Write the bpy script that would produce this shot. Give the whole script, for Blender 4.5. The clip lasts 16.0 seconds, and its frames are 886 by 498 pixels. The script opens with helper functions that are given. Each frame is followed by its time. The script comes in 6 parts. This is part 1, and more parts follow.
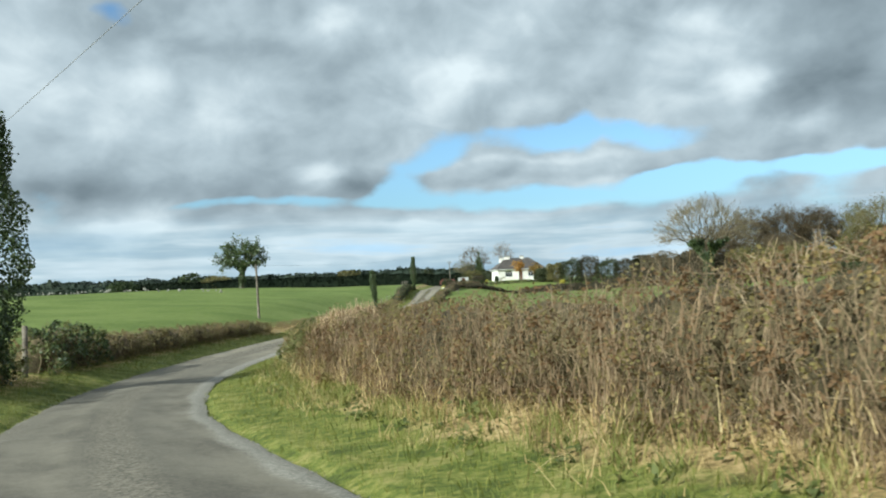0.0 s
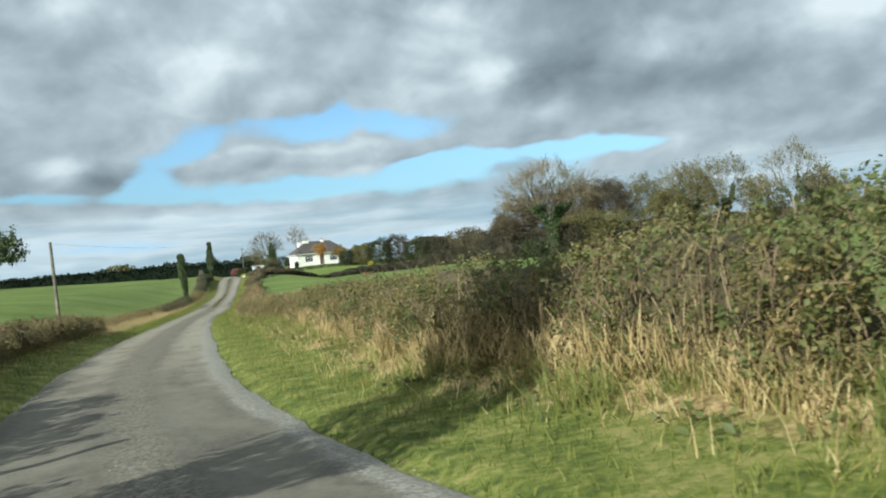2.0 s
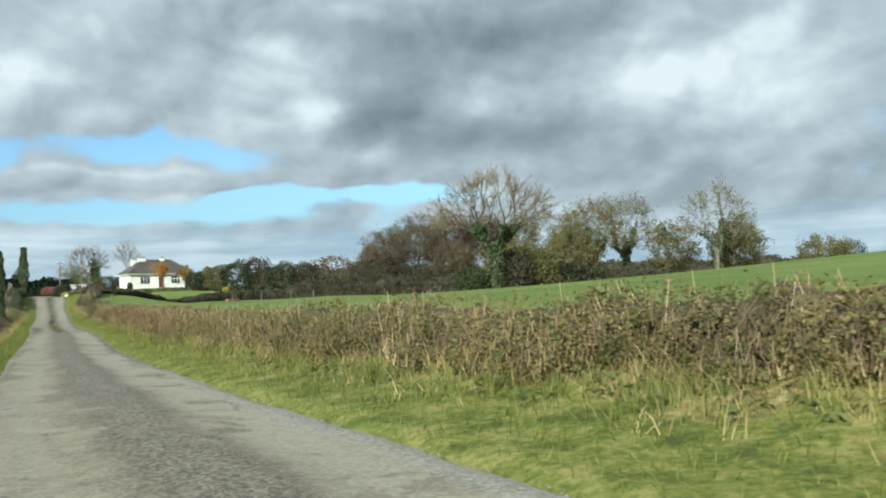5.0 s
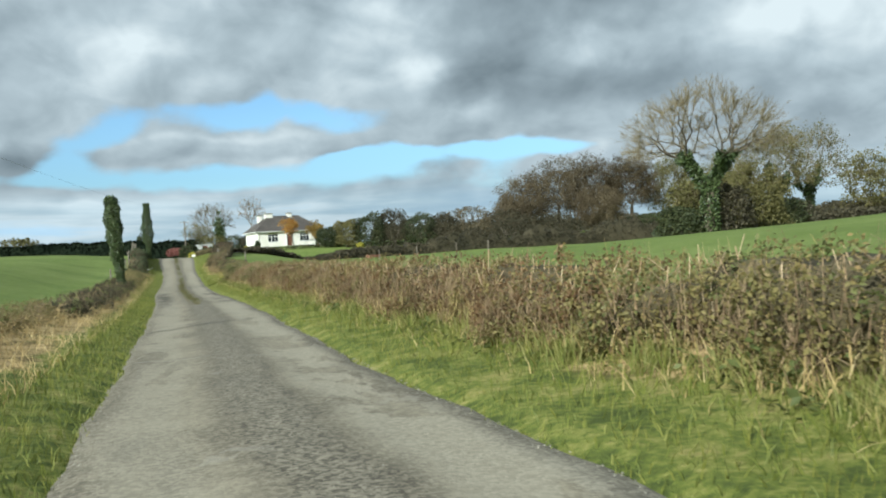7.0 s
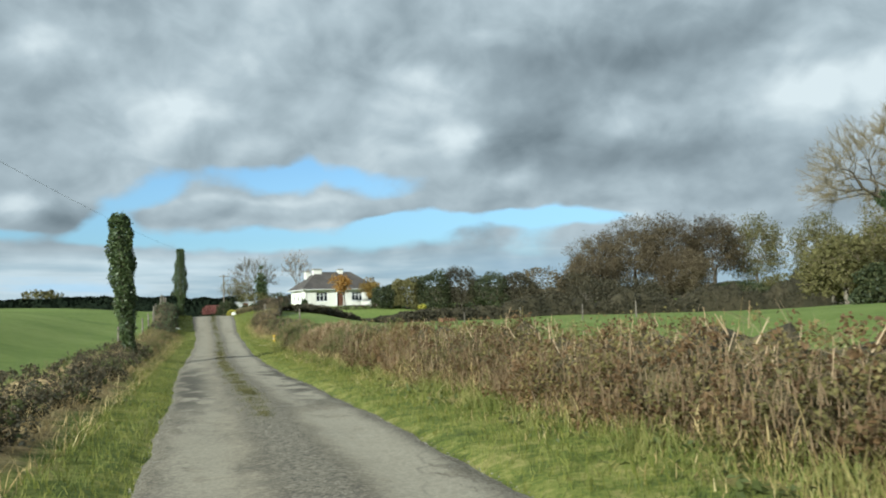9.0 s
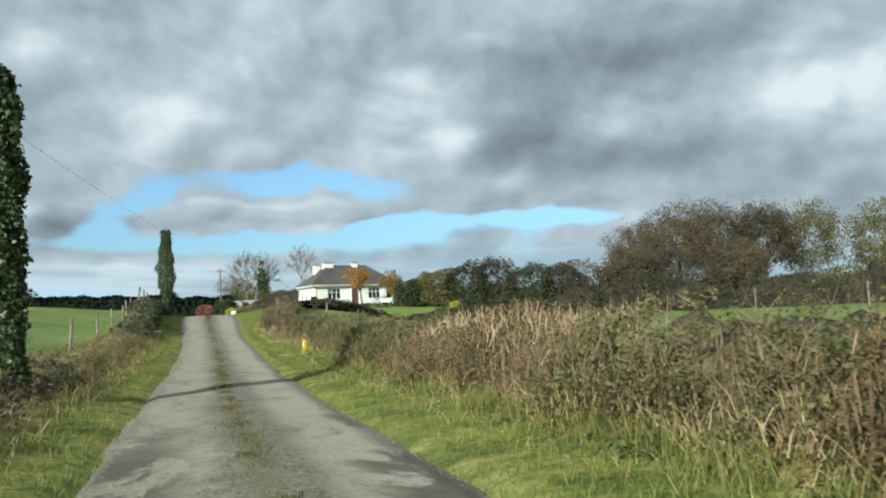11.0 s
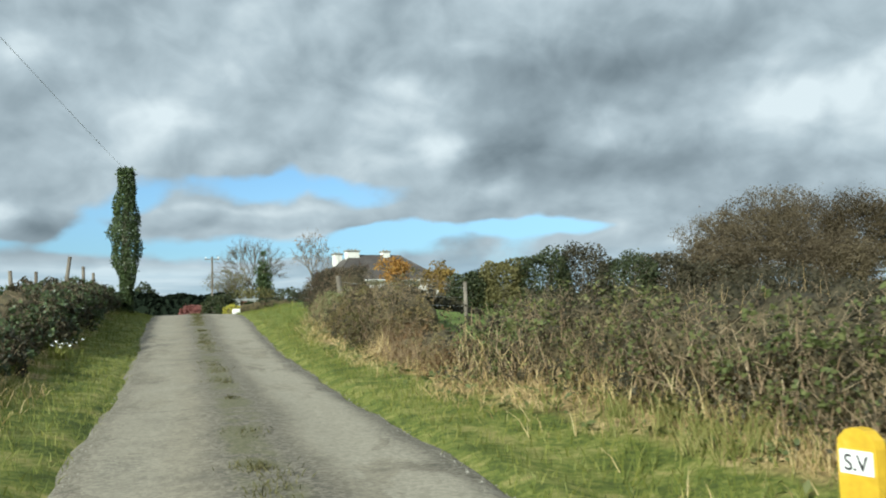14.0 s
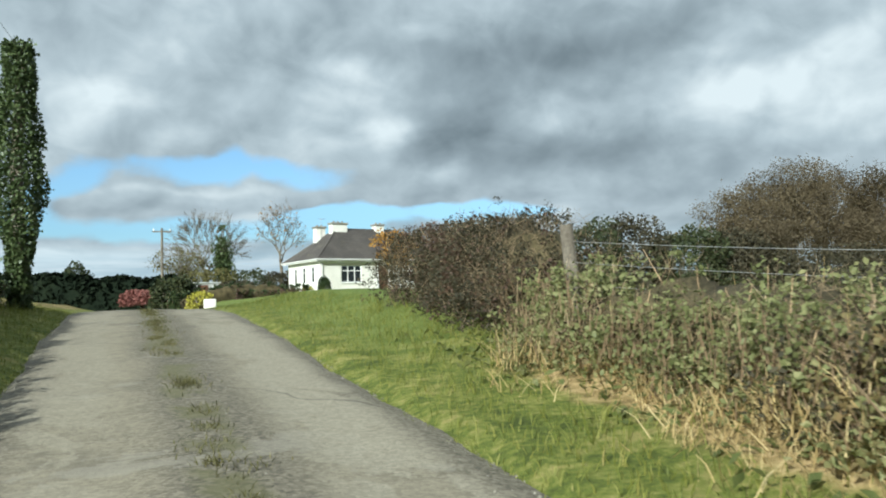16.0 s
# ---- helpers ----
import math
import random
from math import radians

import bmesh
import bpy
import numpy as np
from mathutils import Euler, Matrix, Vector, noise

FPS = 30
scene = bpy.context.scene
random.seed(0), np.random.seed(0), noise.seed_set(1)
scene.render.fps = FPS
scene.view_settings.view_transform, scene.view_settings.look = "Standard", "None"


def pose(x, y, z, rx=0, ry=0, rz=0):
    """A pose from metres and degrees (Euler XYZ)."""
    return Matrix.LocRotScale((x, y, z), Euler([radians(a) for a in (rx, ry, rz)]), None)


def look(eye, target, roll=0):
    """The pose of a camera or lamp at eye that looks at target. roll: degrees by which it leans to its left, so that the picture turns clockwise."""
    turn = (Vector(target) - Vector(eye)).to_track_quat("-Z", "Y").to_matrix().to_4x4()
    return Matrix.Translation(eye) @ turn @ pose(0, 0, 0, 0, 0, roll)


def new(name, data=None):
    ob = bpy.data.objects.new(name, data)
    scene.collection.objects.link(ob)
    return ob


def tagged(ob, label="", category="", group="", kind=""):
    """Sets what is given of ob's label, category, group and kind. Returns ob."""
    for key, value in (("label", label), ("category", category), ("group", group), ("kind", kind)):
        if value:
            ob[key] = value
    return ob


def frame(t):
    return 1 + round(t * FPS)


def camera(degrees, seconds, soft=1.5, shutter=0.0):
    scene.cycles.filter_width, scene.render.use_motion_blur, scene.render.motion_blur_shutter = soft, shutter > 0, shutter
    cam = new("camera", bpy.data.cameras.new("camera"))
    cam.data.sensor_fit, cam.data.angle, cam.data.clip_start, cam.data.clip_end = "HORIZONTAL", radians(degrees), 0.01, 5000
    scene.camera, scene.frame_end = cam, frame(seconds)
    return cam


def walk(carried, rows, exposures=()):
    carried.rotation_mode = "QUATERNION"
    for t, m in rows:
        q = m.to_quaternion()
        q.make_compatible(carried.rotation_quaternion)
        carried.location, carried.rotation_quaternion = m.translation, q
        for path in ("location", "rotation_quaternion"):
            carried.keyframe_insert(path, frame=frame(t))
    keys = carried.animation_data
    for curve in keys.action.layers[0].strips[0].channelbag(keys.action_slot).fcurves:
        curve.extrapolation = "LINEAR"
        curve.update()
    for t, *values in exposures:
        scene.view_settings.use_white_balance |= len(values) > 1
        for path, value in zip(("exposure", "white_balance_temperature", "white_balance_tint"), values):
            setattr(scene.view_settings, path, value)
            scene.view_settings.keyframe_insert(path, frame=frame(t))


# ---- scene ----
cam = camera(53.9, 16.0, 2.0, 0.06)
# seconds, place, yaw, pitch, roll
PATH = [
    (0.0, -0.09, 0.02, 1.301, 0.29, 2.36, -2.25),
    (0.5, -2.46, 4.30, 1.045, -1.43, 2.74, -2.15),
    (1.0, -4.53, 8.85, 0.820, -4.27, 3.27, -4.42),
    (1.5, -6.37, 13.28, 0.519, -9.64, 1.50, -5.72),
    (2.0, -7.92, 17.99, 0.324, -15.14, 0.69, -5.35),
    (2.5, -9.19, 22.96, 0.266, -19.48, 2.06, -5.16),
    (3.0, -10.05, 27.91, 0.121, -23.74, 2.97, -3.93),
    (5.5, -11.15, 52.97, -0.513, -27.37, 2.63, -1.90),
    (6.0, -10.94, 57.81, -0.520, -24.98, 2.46, -2.89),
    (6.5, -10.59, 62.53, -0.613, -23.37, 1.40, -3.44),
    (7.0, -10.37, 67.53, -0.683, -20.11, 0.09, -3.46),
    (7.5, -10.06, 72.20, -0.693, -20.49, 1.00, -2.80),
    (8.0, -9.83, 77.24, -0.692, -21.54, 2.99, -1.76),
    (8.5, -9.64, 82.49, -0.695, -18.05, 4.38, -1.78),
    (11.0, -8.27, 107.99, -0.888, -18.36, 4.67, -2.45),
    (11.5, -8.10, 112.88, -0.913, -19.58, 4.31, -0.87),
    (12.0, -7.92, 117.96, -0.919, -21.29, 3.49, 0.07),
    (12.5, -7.51, 123.40, -0.931, -22.53, 3.43, -0.01),
    (13.0, -7.22, 128.49, -0.884, -22.62, 4.59, -0.44),
    (13.5, -6.83, 133.73, -0.794, -20.88, 5.79, -0.95),
    (14.0, -6.74, 138.37, -0.740, -19.19, 5.17, -1.89),
    (14.5, -6.47, 143.32, -0.641, -16.94, 3.22, -1.73),
    (15.0, -6.26, 148.15, -0.443, -17.93, 2.32, -2.46),
    (15.5, -6.09, 153.03, -0.195, -20.62, 2.93, -1.88),
    (16.0, -5.94, 157.77, 0.114, -22.69, 4.00, -1.73),
]


def aimed(x, y, z, yaw, pitch, roll):
    a, b = radians(yaw), radians(pitch)
    way = Vector((-math.sin(a) * math.cos(b), math.cos(a) * math.cos(b), math.sin(b)))
    eye = Vector((x, y, z))
    return look(eye, eye + way, roll)


EXPOSURE = 0.95
walk(cam, [(t, aimed(*row)) for t, *row in PATH], [(t, EXPOSURE + d, 5700, 1) for t, d in ((0.0, 0.0), (1.5, -0.1), (2.2, -0.05), (3.0, -0.05), (5.5, -0.02), (6.0, -0.1), (7.0, -0.06), (8.5, -0.15), (11.0, -0.1), (12.0, -0.06), (14.0, -0.1), (16.0, -0.06))])

# ---- sun and sky ----
SUN_WAY = Vector((-1.0, -0.9, 0.0)).normalized()  # where the sun stands, on the ground plan
SUN_HEIGHT = radians(23)
sun_data = bpy.data.lights.new("sun", "SUN")
sun_data.energy, sun_data.angle, sun_data.color = 4.3, radians(0.6), (1.0, 0.95, 0.83)
sun = new("sun", sun_data)
sun_at = SUN_WAY * math.cos(SUN_HEIGHT) + Vector((0, 0, math.sin(SUN_HEIGHT)))
sun.matrix_world = look(sun_at * 60, (0, 0, 0))


class Nodes:
    """Small helper that writes node trees."""

    def __init__(self, tree):
        self.tree = tree
        tree.nodes.clear()

    def add(self, kind, inputs=None, **settings):
        n = self.tree.nodes.new(kind)
        for k, v in settings.items():
            setattr(n, k, v)
        for k, v in (inputs or {}).items():
            if isinstance(v, bpy.types.NodeSocket):
                self.tree.links.new(v, n.inputs[k])
            else:
                n.inputs[k].default_value = v
        return n

    def math(self, op, a, b=0.0, c=0.0, clamp=False):
        n = self.add("ShaderNodeMath", {0: a, 1: b, 2: c}, operation=op, use_clamp=clamp)
        return n.outputs[0]

    def mix(self, f, a, b, blend="MIX"):
        n = self.add("ShaderNodeMix", {0: f, 6: a, 7: b}, data_type="RGBA", blend_type=blend)
        return n.outputs[2]

    def noise(self, vec, scale, detail=4.0, rough=0.55, distort=0.0):
        n = self.add("ShaderNodeTexNoise", {"Scale": scale, "Detail": detail, "Roughness": rough, "Distortion": distort})
        if vec is not None:
            self.tree.links.new(vec, n.inputs["Vector"])
        return n.outputs["Fac"]

    def ramp(self, f, stops):
        n = self.add("ShaderNodeValToRGB", {0: f})
        el = n.color_ramp.elements
        while len(el) < len(stops):
            el.new(0.5)
        for e, (p, c) in zip(el, stops):
            e.position, e.color = p, (*c, 1) if len(c) == 3 else c
        return n.outputs[0]

    def level(self, f, lo, hi):
        n = self.add("ShaderNodeMapRange", {0: f, 1: lo, 2: hi, 3: 0.0, 4: 1.0}, interpolation_type="SMOOTHSTEP")
        return n.outputs[0]


def grey(v):
    return (v, v, v)


def build_sky():
    world = bpy.data.worlds.new("world")
    scene.world = world
    world.use_nodes = True
    N = Nodes(world.node_tree)
    way = N.add("ShaderNodeTexCoord").outputs["Generated"]
    xyz = N.add("ShaderNodeSeparateXYZ", {0: way})
    x, y, z = xyz.outputs
    az = N.math("MULTIPLY", N.math("ARCTAN2", x, y), 57.2958)
    el = N.math("MULTIPLY", N.math("ARCSINE", z), 57.2958)
    sky = N.add("ShaderNodeTexSky", sky_type="NISHITA", sun_disc=False, sun_elevation=SUN_HEIGHT,
                sun_rotation=math.atan2(SUN_WAY.x, SUN_WAY.y), air_density=1.0, dust_density=0.6, ozone_density=1.6)
    blue = N.mix(1.0, sky.outputs[0], (0.066, 0.073, 0.078, 1), "MULTIPLY")
    blue = N.mix(N.level(el, 9.5, 3.5), blue, N.mix(1.0, blue, (0.76, 0.82, 0.87, 1), "MULTIPLY"))
    # clouds: rounded masses by azimuth and height, drawn out by a high flat sheet
    squeeze = N.math("MULTIPLY", N.math("POWER", N.math("MAXIMUM", el, 0.05), 0.75), 0.33)

    def dome(rise):
        return N.add("ShaderNodeCombineXYZ", {0: N.math("MULTIPLY", az, 0.1), 1: N.math("ADD", squeeze, rise), 2: 3.7}).outputs[0]

    def puff(rise, scale, detail):
        return N.noise(dome(rise), scale, detail, 0.46, 0.1)

    def heap(right, up):
        """Lumpy cloud tops, sampled a little to one side."""
        v = N.add("ShaderNodeVectorMath", {0: dome(0.0), 1: (right, up, 0.0)}, operation="ADD").outputs[0]
        return N.math("MULTIPLY_ADD", N.noise(v, 1.25, 3.5, 0.45, 0.25), 0.7, N.math("MULTIPLY", N.noise(v, 3.2, 4.0, 0.5, 0.5), 0.3))

    def billow(rise, scale):
        """Rounded heaps: cells with softened rims, their places stirred by noise."""
        v = dome(rise)
        stir = N.add("ShaderNodeTexNoise", {"Vector": v, "Scale": 2.2, "Detail": 5.0, "Roughness": 0.6}).outputs["Color"]
        v = N.add("ShaderNodeVectorMath", {0: stir, 1: (0.42, 0.34, 0.0), 2: v}, operation="MULTIPLY_ADD").outputs[0]
        cell = N.add("ShaderNodeTexVoronoi", {"Vector": v, "Scale": scale, "Smoothness": 0.6}, feature="SMOOTH_F1", voronoi_dimensions="2D").outputs["Distance"]
        return N.math("SUBTRACT", 1.0, cell)

    big = N.math("MULTIPLY_ADD", puff(0.0, 1.15, 5.0), 0.7, N.math("MULTIPLY", billow(1.0, 1.7), 0.3))
    fine = N.math("MULTIPLY_ADD", puff(2.0, 2.8, 4.0), 0.5, N.math("MULTIPLY", N.math("SUBTRACT", billow(2.0, 2.6), 0.12), 0.5))
    tone = N.math("MULTIPLY_ADD", puff(5.0, 0.6, 4.0), 0.6, N.math("MULTIPLY", N.math("SUBTRACT", billow(5.0, 0.9), 0.12), 0.4))
    # light from the upper left picks out the heads of the heaps
    near, toward = heap(0.0, 0.0), heap(-0.11, 0.12)
    edge = N.math("SUBTRACT", near, toward)
    # the masses below keep ragged outlines: their places are stirred
    stir = N.add("ShaderNodeSeparateColor", {0: N.add("ShaderNodeTexNoise", {"Vector": dome(9.0), "Scale": 1.3, "Detail": 4.5, "Roughness": 0.52}).outputs["Color"]})
    raz = N.math("MULTIPLY_ADD", N.math("SUBTRACT", stir.outputs[0], 0.5), 7.0, az)
    rel = N.math("MULTIPLY_ADD", N.math("SUBTRACT", stir.outputs[1], 0.5), N.math("MINIMUM", N.math("MULTIPLY", el, 0.34), 4.0), el)
    # azimuth, height, half widths, strength: openings (minus) and thick banks (plus), in degrees
    cover = [(9.5, 9.3, 8.0, 1.1, -0.3), (-1.0, 8.8, 3.5, 1.5, -0.2), (-3.0, 7.0, 3.0, 1.5, -0.26), (7.0, 5.5, 12.0, 0.8, -0.3), (20.0, 6.4, 9.0, 0.65, -0.28), (29.5, 6.6, 5.0, 0.6, -0.22),
             (-13.0, 5.6, 5.0, 0.4, -0.24), (-20.7, 17.4, 2.6, 0.8, -0.2), (-14.2, 17.0, 2.0, 0.6, -0.16), (8.0, 7.25, 11.0, 0.5, 0.26), (-18.0, 8.8, 12.0, 2.5, 0.28), (-7.0, 6.9, 2.4, 1.0, 0.2),
             (29.0, 11.5, 11.0, 3.0, 0.28), (10.0, 17.0, 50.0, 5.5, 0.24), (3.0, 13.0, 20.0, 2.2, 0.16), (22.0, 8.7, 2.2, 1.1, 0.22), (42.0, 7.5, 9.0, 1.6, 0.22), (0.0, 2.6, 60.0, 1.3, 0.12)]
    shade = [(-20.0, 6.6, 11.0, 1.3, -0.3), (-6.2, 6.3, 2.2, 0.9, -0.24), (-8.4, 7.1, 1.5, 0.7, 0.34), (30.0, 10.2, 8.0, 1.5, -0.34), (24.0, 11.6, 4.0, 1.8, -0.16), (30.0, 16.6, 9.0, 1.7, -0.28),
             (16.4, 15.4, 2.6, 1.1, 0.34), (42.5, 13.6, 4.5, 1.6, 0.28), (48.0, 11.5, 6.0, 4.0, 0.2), (19.3, 11.7, 2.0, 0.9, 0.27), (22.6, 8.9, 1.9, 0.9, 0.26), (1.4, 13.8, 3.2, 1.0, 0.2),
             (-6.3, 17.0, 3.5, 1.0, 0.3), (-20.0, 13.2, 8.0, 2.4, 0.22), (-20.0, 4.2, 4.0, 0.5, 0.3), (-1.0, 4.0, 5.0, 0.45, 0.36), (46.0, 2.4, 7.0, 0.6, 0.3), (8.0, 6.8, 10.0, 0.3, -0.08), (6.0, 7.8, 9.0, 0.3, 0.14)]

    def blobs(rows):
        total = 0.0
        for a0, e0, aw, ew, s in rows:
            u = N.math("DIVIDE", N.math("SUBTRACT", raz, a0), aw)
            v = N.math("DIVIDE", N.math("SUBTRACT", rel, e0), ew)
            g = N.math("EXPONENT", N.math("MULTIPLY", N.math("MULTIPLY_ADD", u, u, N.math("MULTIPLY", v, v)), -1.0))
            total = N.math("MULTIPLY_ADD", g, s, total)
        return total

    mass = N.math("ADD", N.math("MULTIPLY_ADD", big, 0.6, N.math("MULTIPLY", fine, 0.4)), N.math("ADD", blobs(cover), 0.085))
    clouded = N.level(mass, 0.385, 0.545)
    lit = N.math("ADD", N.math("MULTIPLY_ADD", tone, 0.5, N.math("MULTIPLY_ADD", fine, 0.2, 0.175)), N.math("MULTIPLY_ADD", edge, 1.0, blobs(shade)))
    colour = N.ramp(lit, [(0.12, (0.115, 0.131, 0.139)), (0.4, (0.2, 0.22, 0.228)), (0.6, (0.295, 0.315, 0.32)), (0.85, (0.46, 0.465, 0.452))])
    out = N.mix(clouded, blue, colour)
    # long flat layers towards the horizon
    layers = N.noise(N.add("ShaderNodeCombineXYZ", {0: N.math("MULTIPLY", az, 0.055), 1: N.math("MULTIPLY", el, 0.62), 2: 1.3}).outputs[0], 1.0, 5.0, 0.55, 0.2)
    far = N.ramp(layers, [(0.34, (0.17, 0.25, 0.31)), (0.48, (0.26, 0.325, 0.355)), (0.58, (0.43, 0.46, 0.465)), (0.68, (0.33, 0.45, 0.55))])
    out = N.mix(N.math("MULTIPLY", N.level(el, 5.4, 3.2), 0.6), out, far)
    back = N.add("ShaderNodeBackground", {0: out, 1: 1.0})
    N.add("ShaderNodeOutputWorld", {0: back.outputs[0]})


build_sky()

# ---- materials ----
MATS = {}


def material(name, stops, scale=3.0, fine=40.0, rough=0.85, bump=0.3, bump_scale=60.0, island=0.0, spot=None, spec=0.3, through_light=0.0, metal=0.0):
    """Two scales of noise choose a colour from stops; island: how much each loose piece differs; spot: (colour, scale, low, high) stains."""
    if name in MATS:
        return MATS[name]
    m = bpy.data.materials.new(name)
    m.use_nodes = True
    N = Nodes(m.node_tree)
    geo = N.add("ShaderNodeNewGeometry")
    place = geo.outputs["Position"]
    f = N.math("MULTIPLY_ADD", N.noise(place, scale, 4.0), 0.6, N.math("MULTIPLY", N.noise(place, fine, 3.0), 0.4))
    f = N.level(f, 0.28, 0.72)
    if island:
        f = N.math("ADD", N.math("MULTIPLY", f, 1 - island), N.math("MULTIPLY", geo.outputs["Random Per Island"], island))
    colour = N.ramp(f, stops)
    if spot:
        c, s, lo, hi = spot
        colour = N.mix(N.level(N.noise(place, s, 5.0, 0.6), lo, hi), colour, (*c, 1))
    inputs = {"Base Color": colour, "Roughness": rough, "Metallic": metal, "Specular IOR Level": spec}
    if bump:
        b = N.add("ShaderNodeBump", {"Strength": bump, "Distance": 0.02, "Height": N.noise(place, bump_scale, 5.0, 0.6)})
        inputs["Normal"] = b.outputs[0]
    shader = N.add("ShaderNodeBsdfPrincipled", inputs).outputs[0]
    if through_light:
        t = N.add("ShaderNodeBsdfTranslucent", {0: colour}).outputs[0]
        shader = N.add("ShaderNodeMixShader", {0: through_light, 1: shader, 2: t}).outputs[0]
    N.add("ShaderNodeOutputMaterial", {0: shader})
    MATS[name] = m
    return m


BARK = material("bark_grey", [(0.0, (0.07, 0.055, 0.04)), (0.5, (0.16, 0.135, 0.10)), (1.0, (0.26, 0.23, 0.18))], 2.5, 25, 0.9, 0.6, 40)
TWIG = material("hedge_twig", [(0.0, (0.075, 0.052, 0.032)), (0.45, (0.195, 0.141, 0.083)), (0.8, (0.32, 0.24, 0.145)), (1.0, (0.5, 0.42, 0.28))], 0.6, 9, 0.8, 0.2, 80, 0.45)
STRAW = material("dry_stalk", [(0.0, (0.24, 0.16, 0.06)), (0.5, (0.46, 0.34, 0.15)), (1.0, (0.68, 0.56, 0.31))], 0.8, 8, 0.75, 0.0, 80, 0.6, through_light=0.25)
LEAF_HEDGE = material("hedge_leaf", [(0.0, (0.07, 0.064, 0.027)), (0.35, (0.15, 0.134, 0.053)), (0.6, (0.23, 0.188, 0.08)), (0.8, (0.28, 0.195, 0.093)), (1.0, (0.37, 0.305, 0.148))], 0.35, 5, 0.6, 0.15, 90, 0.25, through_light=0.45)
LEAF_BRAMBLE = material("bramble_leaf", [(0.0, (0.06, 0.078, 0.026)), (0.5, (0.135, 0.155, 0.05)), (0.8, (0.21, 0.21, 0.08)), (1.0, (0.27, 0.2, 0.09))], 0.5, 6, 0.55, 0.15, 90, 0.4, through_light=0.42)
LEAF_IVY = material("ivy_leaf", [(0.0, (0.026, 0.042, 0.015)), (0.5, (0.062, 0.09, 0.03)), (1.0, (0.13, 0.16, 0.06))], 0.8, 8, 0.45, 0.1, 90, 0.6, spec=0.5, through_light=0.2)
LEAF_DARK = material("evergreen_leaf", [(0.0, (0.012, 0.022, 0.009)), (0.5, (0.032, 0.05, 0.016)), (1.0, (0.075, 0.09, 0.03))], 0.4, 6, 0.6, 0.1, 90, 0.6, through_light=0.15)
LEAF_BEECH = material("beech_leaf", [(0.0, (0.055, 0.043, 0.025)), (0.5, (0.125, 0.096, 0.055)), (1.0, (0.2, 0.158, 0.092))], 0.12, 3, 0.7, 0.1, 60, 0.15, through_light=0.4)
LEAF_OLIVE = material("olive_leaf", [(0.0, (0.068, 0.066, 0.026)), (0.5, (0.15, 0.136, 0.05)), (1.0, (0.23, 0.198, 0.078))], 0.12, 3, 0.7, 0.1, 60, 0.3, through_light=0.4)
LEAF_ORANGE = material("autumn_leaf", [(0.0, (0.2, 0.095, 0.02)), (0.5, (0.36, 0.185, 0.04)), (1.0, (0.48, 0.31, 0.085))], 0.4, 5, 0.65, 0.1, 60, 0.6, through_light=0.35)
LEAF_RED = material("red_leaf", [(0.0, (0.12, 0.05, 0.042)), (0.5, (0.26, 0.1, 0.085)), (1.0, (0.38, 0.2, 0.165))], 0.8, 7, 0.6, 0.1, 60, 0.6, through_light=0.25)
LEAF_MAROON = material("maroon_leaf", [(0.0, (0.04, 0.024, 0.018)), (0.5, (0.085, 0.05, 0.036)), (1.0, (0.14, 0.09, 0.058))], 0.5, 6, 0.6, 0.1, 60, 0.6, through_light=0.2)
LEAF_GOLD = material("golden_leaf", [(0.0, (0.2, 0.18, 0.02)), (0.5, (0.4, 0.37, 0.05)), (1.0, (0.55, 0.5, 0.1))], 1.0, 8, 0.6, 0.1, 60, 0.6, through_light=0.3)
GRASS = material("grass_blade", [(0.0, (0.066, 0.088, 0.016)), (0.5, (0.15, 0.168, 0.03)), (0.8, (0.25, 0.242, 0.055)), (1.0, (0.42, 0.34, 0.13))], 0.5, 5, 0.6, 0.0, 60, 0.5, through_light=0.35)
TUSSOCK = material("tussock_blade", [(0.0, (0.085, 0.11, 0.024)), (0.4, (0.17, 0.19, 0.045)), (0.7, (0.29, 0.27, 0.09)), (1.0, (0.5, 0.4, 0.17))], 0.6, 5, 0.6, 0.0, 60, 0.4, through_light=0.35)
SHOOT = material("dry_shoot", [(0.0, (0.08, 0.052, 0.028)), (0.4, (0.165, 0.112, 0.062)), (0.75, (0.26, 0.182, 0.104)), (1.0, (0.42, 0.33, 0.2))], 0.7, 7, 0.8, 0.0, 80, 0.5, through_light=0.25)
# the shade deep in a hedge's gaps, put into a dark brown colour
CORE = material("hedge_gap_shade", [(0.0, (0.032, 0.026, 0.013)), (0.5, (0.08, 0.064, 0.03)), (1.0, (0.16, 0.125, 0.062))], 2.4, 26, 0.95, 1.0, 30)
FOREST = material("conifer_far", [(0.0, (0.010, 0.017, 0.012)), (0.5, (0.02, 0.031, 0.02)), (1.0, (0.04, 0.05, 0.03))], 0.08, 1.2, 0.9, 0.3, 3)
LEAF_SCRUB = material("scrub_leaf", [(0.0, (0.022, 0.022, 0.013)), (0.5, (0.055, 0.048, 0.027)), (1.0, (0.105, 0.085, 0.048))], 0.3, 4, 0.7, 0.1, 60, 0.5, through_light=0.2)
LEAF_SHRUB = material("shrub_leaf", [(0.0, (0.018, 0.026, 0.012)), (0.5, (0.045, 0.056, 0.022)), (1.0, (0.10, 0.098, 0.04))], 0.3, 4, 0.6, 0.1, 60, 0.55, through_light=0.2)
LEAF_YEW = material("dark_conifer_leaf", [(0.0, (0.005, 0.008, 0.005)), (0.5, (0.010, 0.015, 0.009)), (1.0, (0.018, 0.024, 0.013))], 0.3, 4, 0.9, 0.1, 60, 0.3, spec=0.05)
